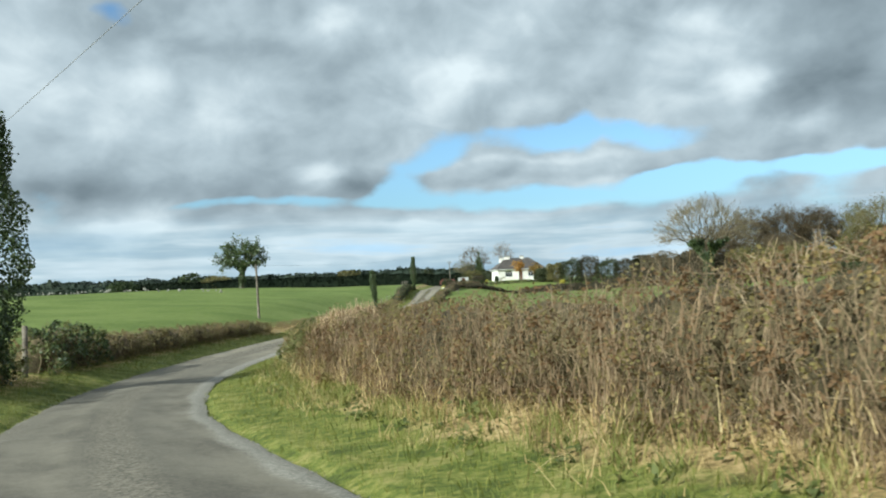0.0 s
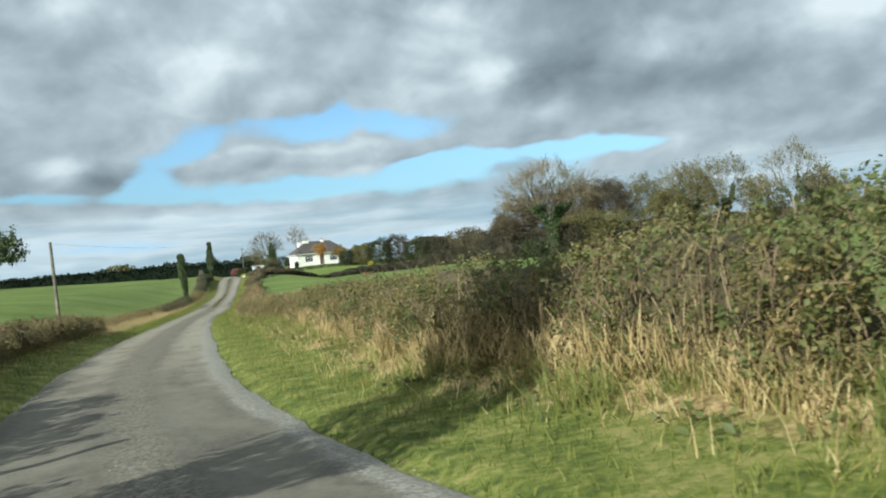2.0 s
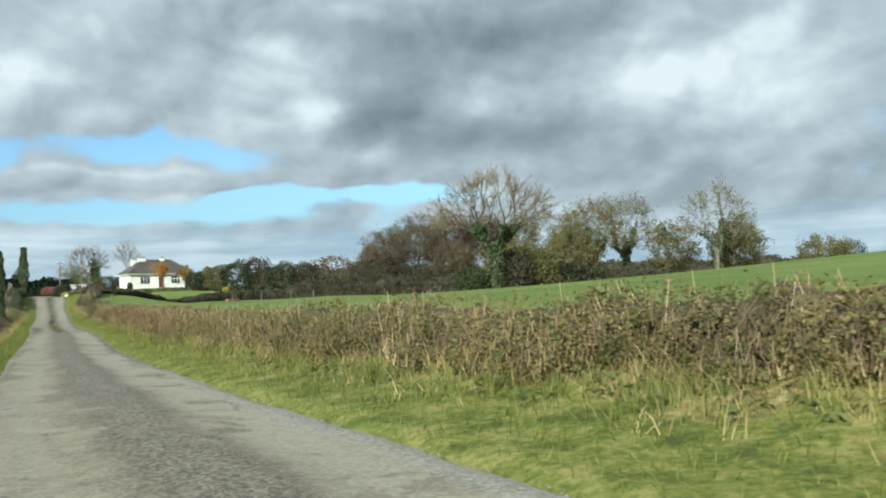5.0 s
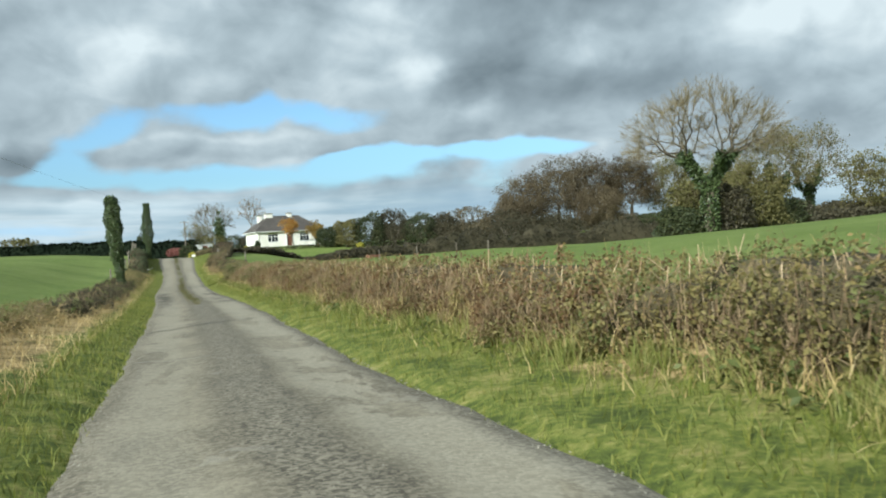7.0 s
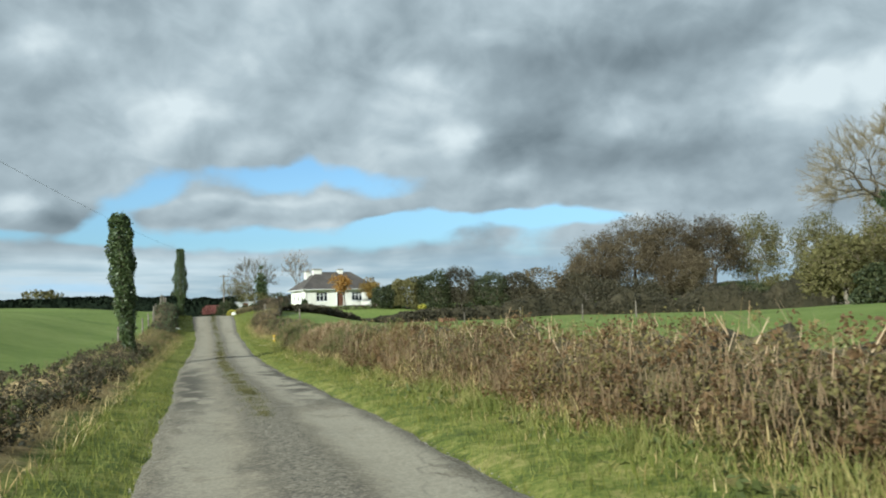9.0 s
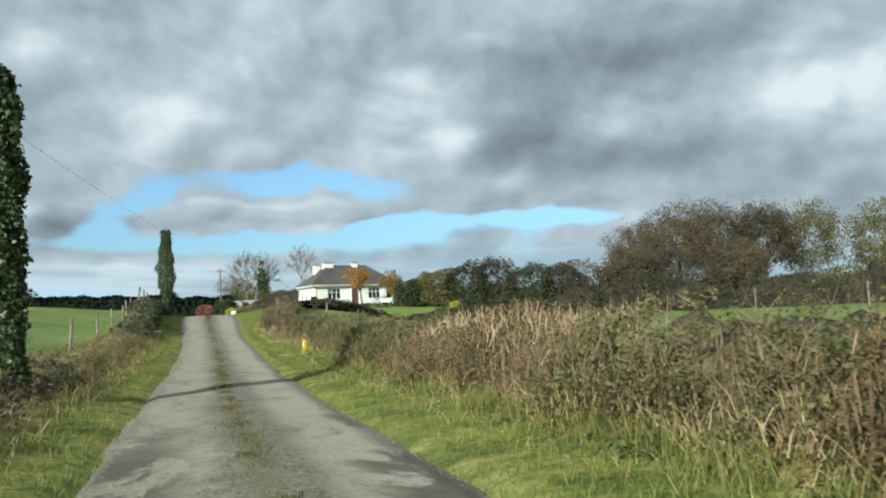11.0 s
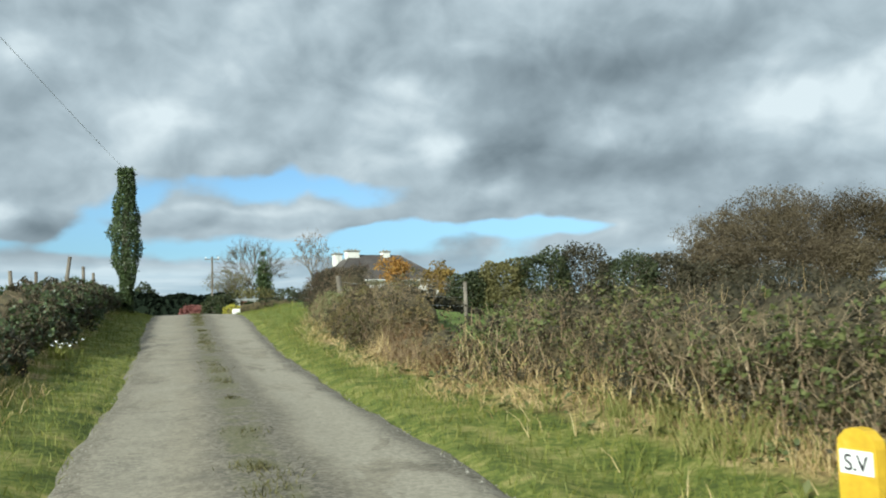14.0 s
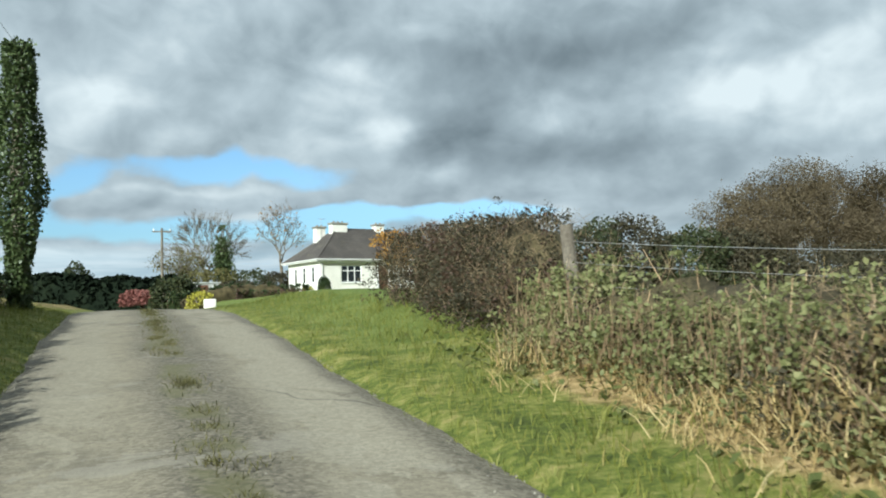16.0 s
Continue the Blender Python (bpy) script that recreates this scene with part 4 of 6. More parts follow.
def vase_tree(rng, x, y, tall, wide, label, bark=BARK_DARK, twig_bark=BARK_BROWN, girth=0.45, trunk=0.14, ends=300, ivy=0, ivy_high=0.45, ivy_size=0.2, twigs=9000, leaf=None, leaf_size=0.15, leaf_n=0, group="", fine=0.009, low=-0.12, shell=0.72, reach=0.065, fill=0, fuzz=0.25):
    """A bare tree: limbs that fork again and again from a short trunk towards a domed crown of fine twigs."""
    base = np.array([x, y, ground_at(x, y)])
    root = thing("tree", base, label, "tree", group)
    mid, half = np.array([0, 0, tall * 0.55]), np.array([wide * 0.5, wide * 0.5, tall * 0.45])
    d = rng.normal(size=(ends * 4, 3))
    d /= np.linalg.norm(d, axis=1, keepdims=True)
    d = d[d[:, 2] > low][:ends]
    bulge = 1 + 0.10 * np.sin(d[:, 0] * 5 + rng.uniform(0, 6)) * np.sin(d[:, 1] * 5 + rng.uniform(0, 6))
    goals = mid + d * half * (bulge * rng.uniform(shell, 1.0, len(d)))[:, None] - [0, 0, 0.04 * tall]
    rods, last = [], []

    def grow(p, way, goal, level):
        n = len(goal)
        r = girth * (n / ends) ** 0.6
        c = goal.mean(0)
        share = 1.0 if n == 1 else rng.uniform(0.16, 0.24) if level < 4 else rng.uniform(0.24, 0.36)
        q = p + (c - p) * share
        reach = np.linalg.norm(q - p)
        q = q + rng.normal(size=3) * reach * 0.06
        # each limb leaves along the old direction and bends to the new one
        m1 = p + way * reach * 0.36 + (q - p) * 0.08
        m2 = p * 0.3 + q * 0.7 + way * reach * 0.06 + rng.normal(size=3) * reach * 0.03
        r1 = girth * (max(n * 0.8, 0.6) / ends) ** 0.6
        for a, b, ra, rb in ((p, m1, r, r), (m1, m2, r, (r + r1) / 2), (m2, q, (r + r1) / 2, r1)):
            rods.append((*a, *b, max(ra, 0.009), max(rb, 0.007), level))
            if n <= 4:
                last.append((*a, *b))
        if n == 1:
            return
        new_way = q - m2
        new_way = new_way / max(np.linalg.norm(new_way), 1e-6)
        axis = np.linalg.svd(goal - c)[2][0] + rng.normal(size=3) * 0.25
        key = (goal - c) @ axis
        order = np.argsort(key)
        cut = int(np.clip(round(n * rng.uniform(0.32, 0.68)), 1, n - 1))
        grow(q, new_way, goal[order[:cut]], level + 1)
        grow(q, new_way, goal[order[cut:]], level + 1)

    top = np.array([rng.normal(0, 0.1), rng.normal(0, 0.1), tall * trunk])
    v, f = tubes([(0, 0, -0.3), (0, 0, tall * trunk * 0.3)], [(0, 0, tall * trunk * 0.3), tuple(top)], [girth * 1.5, girth * 1.15], [girth * 1.15, girth], 9)
    put("trunk", mesh_from("trunk", v, f), bark, root)
    grow(top, np.array([0, 0, 1.0]), goals, 0)
    rods, last = np.array(rods), np.array(last)
    big = rods[:, 6] > 0.03
    v, f = tubes(rods[big, :3], rods[big, 3:6], rods[big, 6], rods[big, 7], 6)
    put("limb_work", mesh_from("limb_work", v, f), bark, root, "", "", "", "stuff")
    v, f = tubes(rods[~big, :3], rods[~big, 3:6], rods[~big, 6], rods[~big, 7], 3)
    put("branch_work", mesh_from("branch_work", v, f), twig_bark, root, "", "", "", "stuff")
    i = rng.integers(0, len(last), max(twigs, leaf_n, 1))
    t = rng.random(len(i))[:, None]
    p = last[i, :3] * (1 - t) + last[i, 3:6] * t
    d = last[i, 3:6] - last[i, :3]
    out = (p - mid) / half
    d = d / np.maximum(np.linalg.norm(d, axis=1, keepdims=True), 1e-4) + rng.normal(size=p.shape) * 0.5 + out * 0.25 + [0, 0, 0.2]
    d /= np.linalg.norm(d, axis=1, keepdims=True)
    q = p + d * rng.uniform(0.3, 1.0, len(i))[:, None] * tall * reach
    if twigs:
        v, f = tubes(p[:twigs], q[:twigs], fine, fine * 0.6, 3)
        put("twig_growth", mesh_from("twig_growth", v, f), twig_bark, root, "", "", "", "stuff")
    def inside(p):
        """The leaves, with a loose filling of the dome's outer half in heaps."""
        if not fill:
            return p
        k = fill // 40
        u = rng.normal(size=(k * 3, 3))
        u /= np.linalg.norm(u, axis=1, keepdims=True)
        u = u[u[:, 2] > low - 0.15][:k]
        c = mid + u * half * rng.uniform(0.5, 0.95, len(u))[:, None] - [0, 0, 0.04 * tall]
        c = np.repeat(c, 40, 0)
        w = rng.normal(size=c.shape)
        c = c + w / np.linalg.norm(w, axis=1, keepdims=True) * (rng.random(len(c)) ** 0.4)[:, None] * wide * np.array([0.085, 0.085, 0.06])
        c[:, 2] = np.maximum(c[:, 2], 0.1)
        return np.concatenate([p, c])

    if leaf is not None and leaf_n:
        put("crown", mesh_from("crown", *leaves(rng, inside(q[:leaf_n] + rng.normal(size=(leaf_n, 3)) * fuzz), leaf_size, 0.2, 1.3)), leaf, root, "", "", "", "stuff")
    if ivy:
        use = rods[(rods[:, 2] < tall * ivy_high) & (rods[:, 6] > girth * 0.22)]
        use = np.concatenate([[(0, 0, 0, *top, girth, girth, 0)] * 2, use])
        ln = np.linalg.norm(use[:, 3:6] - use[:, :3], axis=1) + 0.2
        i = rng.choice(len(use), ivy, p=ln / ln.sum())
        t = rng.random(ivy)[:, None]
        u = rng.normal(size=(ivy, 3))
        u /= np.linalg.norm(u, axis=1, keepdims=True)
        p = use[i, :3] * (1 - t) + use[i, 3:6] * t + u * (use[i, 6:7] * 1.1 + 0.024 * tall) * rng.uniform(0.5, 1.1, ivy)[:, None]
        p[:, 2] = np.maximum(p[:, 2], 0.03)
        put("ivy", mesh_from("ivy", *leaves(rng, p, ivy_size, 0.2, 1.2)), LEAF_IVY, root, "glossy dark green ivy", "", "", "stuff")
    return root


def ivy_column(rng, x, y, tall, r_low, r_high, waist, label, lean=(0.0, 0.0), z=None, count=13000, top_heavy=False):
    """A topped, limbless trunk wrapped in ivy: r_low at the foot, waist above it, r_high towards the top."""
    base = np.array([x, y, ground_at(x, y) if z is None else z])
    root = thing("ivy_clad_tree", base, label, "tree")
    hs = np.linspace(-0.3, tall * 0.985, 16)
    c = np.stack([lean[0] * hs + 0.05 * np.sin(hs * 1.3), lean[1] * hs + 0.05 * np.cos(hs * 1.7), hs], 1)
    v, f = tubes(c[:-1], c[1:], np.linspace(0.2, 0.13, 15), np.linspace(0.2, 0.13, 15) * 0.97, 8)
    put("trunk", mesh_from("trunk", v, f), BARK, root)
    h = rng.uniform(0.0, 1.0, count) ** 0.92
    rad = np.interp(h, [0, 0.1, 0.25, 0.38, 0.55, 0.7, 0.85, 0.97, 1.0], [r_low * 1.1, r_low, waist, r_high * 0.95, r_high, r_high * 0.78, r_high * 0.6, r_high * 0.56, r_high * 0.4])
    if top_heavy:
        rad = np.interp(h, [0, 0.12, 0.3, 0.5, 0.7, 0.88, 0.96, 1.0], [r_low, r_low * 0.9, waist, r_high * 0.85, r_high, r_high * 0.92, r_high * 0.8, r_high * 0.5])
    a = rng.uniform(0, 6.283, count)
    rad = rad * (1 + 0.22 * np.sin(3 * a + 9 * h) * np.sin(14 * h + 2 * a) + 0.12 * np.sin(31 * h + a)) * np.sqrt(rng.uniform(0.45, 1.12, count))
    hz = h * tall
    p = np.stack([lean[0] * hz + rad * np.cos(a), lean[1] * hz + rad * np.sin(a), hz + rng.normal(0, 0.06, count)], 1)
    put("ivy", mesh_from("ivy", *leaves(rng, p, 0.08, 0.1, 1.25)), LEAF_IVY, root, "dense glossy dark green ivy", "", "", "stuff")
    # a few trailing sprays that break the outline
    m = count // 40
    i = rng.integers(0, count, m)
    d = p[i] - np.stack([lean[0] * hz[i], lean[1] * hz[i], hz[i]], 1)
    d /= np.maximum(np.linalg.norm(d, axis=1, keepdims=True), 0.05)
    q = p[i] + d * rng.uniform(0.04, 0.16, m)[:, None]
    v, f = tubes(p[i], q, 0.006, 0.003, 3)
    put("spray_growth", mesh_from("sprays", v, f), BARK, root, "", "", "", "stuff")
    put("outer_ivy", mesh_from("outer_ivy", *leaves(rng, q, 0.085, 0.1, 1.25)), LEAF_IVY, root, "", "", "", "stuff")
    return root


def shrub(rng, x, y, tall, wide, leaf, label, category="shrub", count=2600, size=0.16, z=None, name="shrub", shape=2.2, deep=None, group=""):
    """A rounded bush: a few stems, an inner mass and many leaves in lobes."""
    base = np.array([x, y, ground_at(x, y) if z is None else z])
    deep = deep or wide
    root = thing(name, base, label, category, group)
    m = 9
    a = rng.uniform(0, 6.283, m)
    p1 = np.stack([np.cos(a) * wide * 0.28, np.sin(a) * deep * 0.28, np.full(m, tall * 0.7)], 1)
    p0 = p1 * [0.12, 0.12, 0] - [0, 0, 0.15]
    v, f = tubes(p0, p1, 0.03 + 0.008 * tall, 0.015, 5)
    put("stem_growth", mesh_from("stems", v, f), BARK, root, "", "", "", "stuff")
    lobes = rng.normal(size=(14, 3))
    lobes /= np.linalg.norm(lobes, axis=1, keepdims=True)
    lobes[:, 2] = np.abs(lobes[:, 2])
    d = rng.normal(size=(count, 3))
    d /= np.linalg.norm(d, axis=1, keepdims=True)
    reach = rng.uniform(0.72, 1.12, 14)
    near = np.concatenate([d[:, :2], np.abs(d[:, 2:])], 1) @ lobes.T
    which = near.argmax(1)
    near = near.max(1)
    r = (0.55 + 0.55 * near ** 5 * reach[which]) * rng.uniform(0.5, 1.1, count) ** 0.5
    r = r / np.maximum((np.abs(d) ** shape).sum(1) ** (1 / shape), 0.5)
    below = d[:, 2] < 0
    d[below, :2] /= np.maximum(np.linalg.norm(d[below, :2], axis=1, keepdims=True), 0.55)
    p = d * r[:, None] * [wide / 2, deep / 2, tall / 2] + [0, 0, tall * 0.5]
    p[:, 2] = np.maximum(p[:, 2], 0.04)
    p[:, 2] += height(p[:, 0] + base[0], p[:, 1] + base[1]) - ground_at(x, y)
    put("foliage", mesh_from("foliage", *leaves(rng, p, size, 0.2, 1.3)), leaf, root, "", "", "", "stuff")
    return root


def row_of(seed):
    return np.random.default_rng(seed)


# ---- the right-hand hedge, stretch by stretch ----
hedge(row_of(11), right_line(-14, 17.2, 0.0, 1.2), 1.5, np.interp(np.arange(27), [0, 18, 22, 26], [1.34, 1.3, 1.2, 1.2]), "tall brown bramble and thorn hedge beside the bend", leaf=LEAF_HAW, second=LEAF_RUST, split=0.4, leaf_size=0.03, density=0.5, twigs=2.3, stems=12, stalks=1.6, thatch=0.2, spikes=0.5, reeds=3.0)
hedge(row_of(12), right_line(17.2, 19.4, 0.0, 1.03), 1.5, 1.22, "tall hedge with pale flailed tops at the bend", leaf=LEAF_HAW, second=LEAF_RUST, split=0.3, density=0.9, twigs=1.6, stems=9, stalks=1.0, pale_top=2.6, thatch=0.2, reeds=0.8)
hedge(row_of(23), right_line(19.4, 23, 0.0, 0.9), 1.5, [1.16, 1.15, 1.15, 1.14], "tall green hedge thick with ivy and brambles", leaf=LEAF_HAW, second=LEAF_BRAMBLE, split=0.6, density=1.2, twigs=1.2, stems=6, stalks=1.2, thatch=0.25)
hedge(row_of(13), right_line(23, 47), 1.5, np.interp(np.arange(25), [0, 6, 12, 24], [1.13, 1.04, 0.96, 0.92]), "thick green and brown bramble hedge on a grass bank", leaf=LEAF_HAW, second=LEAF_BRAMBLE, split=0.4, density=0.95, stems=8, stalks=3.2, thatch=1.3, reeds=1.0)
hedge(row_of(14), right_line(47, 76), 1.3, np.interp(np.arange(30), [0, 6, 14, 29], [0.84, 0.68, 0.76, 0.7]), "clipped olive-brown hawthorn hedge with dry grass", leaf=LEAF_HAW, second=LEAF_BRAMBLE, split=0.14, density=1.15, twigs=0.9, stems=6, stalks=1.0, pale_top=0.12, thatch=0.2, spikes=2.0, reeds=1.3)
hedge(row_of(15), right_line(76, 112), 1.3, np.interp(np.arange(37), [0, 4, 10, 23, 36], [0.7, 0.72, 0.8, 0.92, 0.98]), "clipped russet-brown hawthorn hedge beside the lane", leaf=LEAF_HAW, second=LEAF_RUST, split=0.4, density=1.05, twigs=1.0, stems=6, stalks=1.5, pale_top=0.15, thatch=0.2, spikes=2.0, reeds=2.4)
hedge(row_of(22), right_line(112, 117), 1.3, 1.0, "brown twiggy hawthorn hedge beside the lane", second=LEAF_BRAMBLE, split=0.35, density=1.1, twigs=1.4, stems=8, stalks=1.6, thatch=0.2, spikes=0.8, reeds=1.6)
hedge(row_of(16), right_line(117, 124), 1.3, 0.98, "flailed hedge with pale straw-coloured cut tops", second=LEAF_RUST, split=0.3, density=1.0, twigs=1.4, stems=10, stalks=1.2, pale_top=1.1, thatch=0.1, reeds=1.6)
hedge(row_of(17), right_line(124, 139.5, 0.0, 1.1), 1.3, np.interp(np.arange(16), [0, 7, 13, 15], [0.86, 0.86, 0.98, 0.96]), "olive and brown hedge with upright cut stems", leaf=LEAF_HEDGE, second=LEAF_BRAMBLE, split=0.5, density=1.2, twigs=1.1, stems=7, stalks=2.0, pale_top=0.06, thatch=0.15, spikes=0.9, reeds=1.0)
hedge(row_of(24), right_line(139.5, 150.4, 0.0, 1.1), 1.3, np.interp(np.arange(12), [0, 3, 6, 9, 11], [0.96, 0.88, 0.9, 1.06, 0.92]), "dark brown bramble hedge behind the marker post", leaf=LEAF_SCRUB, second=LEAF_BRAMBLE, split=0.4, density=1.0, twigs=2.0, stems=8, stalks=2.0, thatch=0.3, spikes=0.9, reeds=0.8)
hedge(row_of(18), right_line(150.8, 155.2, 0.0, 0.88), 1.0, [0.36, 0.3, 0.28, 0.3, 0.42, 0.66], "low gap in the hedge filled with brambles and dead grass", leaf=LEAF_HEDGE, second=LEAF_RUST, split=0.5, density=1.3, twigs=1.6, stems=4, stalks=2.2, thatch=0.8, reeds=1.5)
hedge(row_of(19), right_line(155.3, 161.6, 0.0, 0.9), 1.6, [1.1, 1.25, 1.3, 1.28, 1.2, 1.08, 0.93, 0.78], "overgrown thorn hedge with tangled bare twigs", leaf=LEAF_SCRUB, second=LEAF_HEDGE, split=0.4, density=1.0, twigs=2.8, stems=8, stalks=1.6, reeds=0.3)
hedge(row_of(20), right_line(161.5, 166.5), 1.5, [0.8, 0.75, 0.75, 0.78, 0.84, 0.88], "low green bramble bank under a wire fence", leaf=LEAF_BANK, leaf_size=0.04, density=1.5, twigs=1.0, stems=6, stalks=1.6, pale_top=0.08, thatch=0.5, spikes=1.0, reeds=1.6)
hedge(row_of(21), right_line(168.2, 175.6, 0.15, 0.9), 1.9, [1.1, 1.4, 1.5, 1.5, 1.5, 1.52, 1.52, 1.4], "dense dark purple-brown garden hedge", leaf=LEAF_SCRUB, second=LEAF_MAROON, split=0.15, density=1.5, twigs=2.4, stems=6, stalks=0)

# ---- the left-hand side ----
hedge(row_of(31), left_line(17, 23.5, 1.9), 1.4, 1.0, "dark trimmed hedge beside a field gate", leaf_size=0.05, second=LEAF_BRAMBLE, split=0.4, density=1.1)
hedge(row_of(32), left_line(25.5, 31, 1.6), 1.5, [1.2, 1.4, 1.5, 1.45, 1.35, 1.2], "leafy green laurel bush at the end of a hedge", leaf=LEAF_BRAMBLE, second=LEAF_IVY, split=0.5, density=1.3, leaf_size=0.07, stems=4)
hedge(row_of(33), left_line(31, 62, 1.7), 1.3, np.interp(np.arange(32), [0, 20, 31], [0.75, 0.92, 0.95]), "neatly cut dark brown hedge beside the lane", density=0.9, leaf_size=0.052, twigs=1.4, stems=6, stalks=0.6)
hedge(row_of(34), left_line(64, 92, 2.2), 1.0, 0.35, "low bank of dead grass and bracken", leaf=LEAF_HEDGE, density=0.5, stems=2, stalks=3.0)
# dark scrub leaf here puts the shade of the lane-facing side into the colour
hedge(row_of(35), left_line(92, 128, 1.7), 1.2, np.interp(np.arange(37), [0, 10, 36], [0.4, 0.32, 0.3]), "low russet bramble hedge below the pasture", leaf=LEAF_SCRUB, density=1.2, leaf_size=0.044, second=LEAF_BRAMBLE, split=0.15, stems=5, stalks=1.4)
hedge(row_of(36), left_line(128, 150, 1.7), 1.2, np.interp(np.arange(23), [0, 10, 22], [0.3, 0.28, 0.32]), "low overgrown bank with dead stalks and brambles", density=0.9, second=LEAF_BRAMBLE, split=0.3, stems=9, stalks=3.6)
# real ivy, but the dark leaf mix also paints the bank's shade
hedge(row_of(37), left_line(150, 184, 1.75), 1.3, np.interp(np.arange(35), [0, 8, 24, 27, 34], [0.9, 1.05, 0.95, 0.45, 0.3]), "old field bank smothered in dark ivy and moss", leaf=LEAF_IVY, second=LEAF_SCRUB, split=0.4, density=1.4, leaf_size=0.058, twigs=1.2, stems=2, stalks=0.6)

# ---- ivy columns and roadside trees on the left ----
ivy_column(row_of(41), -10.6, 124.3, 5.6, 0.24, 0.46, 0.32, "tall topped trunk wrapped in ivy beside the lane", (-0.06, 0.0), top_heavy=True)
ivy_column(row_of(42), -7.4, 182.6, 6.95, 0.25, 0.66, 0.36, "tall pointed trunk covered in dense ivy", (0.0, 0.0), count=15000)
ivy_column(row_of(43), -11.6, 21.4, 6.8, 0.5, 1.12, 0.7, "tall topped trunk thick with ivy at the bend")
vase_tree(row_of(44), -42.8, 180, 11.6, 11.6, "lone spreading field tree thick with ivy", bark=BARK, girth=0.42, trunk=0.2, ends=170, ivy=3000, ivy_high=0.75, ivy_size=0.3, twigs=1500, leaf=LEAF_IVY, leaf_size=0.34, leaf_n=4200, low=-0.5, shell=0.5)

# ---- the trees across the right-hand pasture ----
vase_tree(row_of(51), 39.5, 133.3, 14.8, 15.5, "great bare ash with upswept limbs and ivied trunk", twig_bark=TWIG_TAN, girth=0.5, ends=900, ivy=11000, ivy_high=0.5, ivy_size=0.2, twigs=17000, fine=0.007, low=-0.15, reach=0.045)
for n, (x, y, h, w) in enumerate([(36.5, 134, 2.6, 4), (42.5, 135, 4.4, 5.5), (46.5, 136, 4.4, 6.5), (51, 139, 3.2, 7), (56, 143, 3.0, 7)]):
    shrub(row_of(60 + n), x, y, h, w, (LEAF_SHRUB, LEAF_SCRUB, LEAF_OLIVE, LEAF_SHRUB, LEAF_SCRUB)[n], "tall tangled undergrowth beneath the bare ash", "undergrowth", 4200, 0.2, name="undergrowth", group="undergrowth below the ash")
for n, (x, y, h, w, lf, low) in enumerate([(72, 244, 10, 12, LEAF_BEECH, -0.95), (77.5, 250, 15.0, 15, LEAF_BEECH, -0.95), (87, 252, 18.8, 18, LEAF_BEECH, -0.8), (99.5, 258, 20.5, 17, LEAF_DUSK, -0.45), (107.5, 253, 19.5, 15, LEAF_DUSK, -0.5), (92, 242, 11, 14, LEAF_BEECH, -0.95)]):
    vase_tree(row_of(70 + n), x, y, h, w, "tall beech with a broad brown autumn crown", girth=0.42, trunk=0.16, ends=230, twigs=2600 if n < 2 else 1600, fine=0.016, leaf=lf, leaf_size=0.21, leaf_n=6000 if n < 2 else 8000, low=low, shell=0.5, fill=7000 if n < 2 else 14000, fuzz=0.4, group="beech copse")
for n, (x, y, h, w) in enumerate([(118, 252, 20, 16), (133, 249, 19.5, 16), (108, 216, 14, 14)]):
    vase_tree(row_of(80 + n), x, y, h, w, "olive-brown autumn tree at the pasture's far edge", bark=BARK, twig_bark=TWIG_TAN, girth=0.36, trunk=0.14, ends=220, twigs=2200, fine=0.014, leaf=LEAF_OLIVE, leaf_size=0.26, leaf_n=4500, low=-0.85, shell=0.45, fill=7000, fuzz=0.5, group="trees along the pasture's far edge")
for n, (x, y, h, w) in enumerate([(72, 178, 8.5, 10), (63, 166, 8.0, 8), (52, 150, 7.6, 9), (88, 184, 13.5, 12), (106, 178, 14.0, 12), (112, 168, 14.0, 12), (122, 176, 13.0, 12), (134, 166, 10.0, 12)]):
    vase_tree(row_of(86 + n), x, y, h, w, "olive-leaved thorn tree behind the bare ash", bark=BARK, twig_bark=TWIG_TAN, girth=0.26, trunk=0.1, ends=150, twigs=1800, fine=0.011, leaf=LEAF_OLIVE, leaf_size=0.28, leaf_n=2600, low=-0.9, shell=0.4, fill=2600, fuzz=0.4, group="thorns behind the ash")
for n, (x, y, h, w) in enumerate([(94, 187, 19.5, 15), (107, 193, 20.5, 16.5), (101, 161, 19, 14)]):
    vase_tree(row_of(90 + n), x, y, h, w, "half-bare tree with ivy on its forked limbs", bark=BARK, twig_bark=TWIG_TAN, girth=0.42, ends=420, ivy=7000 if n < 1 else 4000 if n < 2 else 900, ivy_high=0.6, ivy_size=0.3, twigs=4200, leaf=LEAF_OLIVE, leaf_size=0.22, leaf_n=4600 if n < 2 else 1200, fine=0.010, low=-0.3, reach=0.05, group="half-bare trees on the rise")
for n, (x, y, h, w) in enumerate([(90, 166, 2.8, 11), (112, 163, 3.0, 13), (82, 178, 4.0, 13), (104, 182, 4.2, 15), (128, 168, 2.8, 14), (205, 215, 11, 12)]):
    shrub(row_of(100 + n), x, y, h, w, (LEAF_SCRUB, LEAF_SCRUB, LEAF_SHRUB, LEAF_SCRUB, LEAF_SCRUB, LEAF_DARK)[n], "scrubby bush at the foot of the trees", "bush", 4200, 0.3, name="bush", group="scrub on the rise")

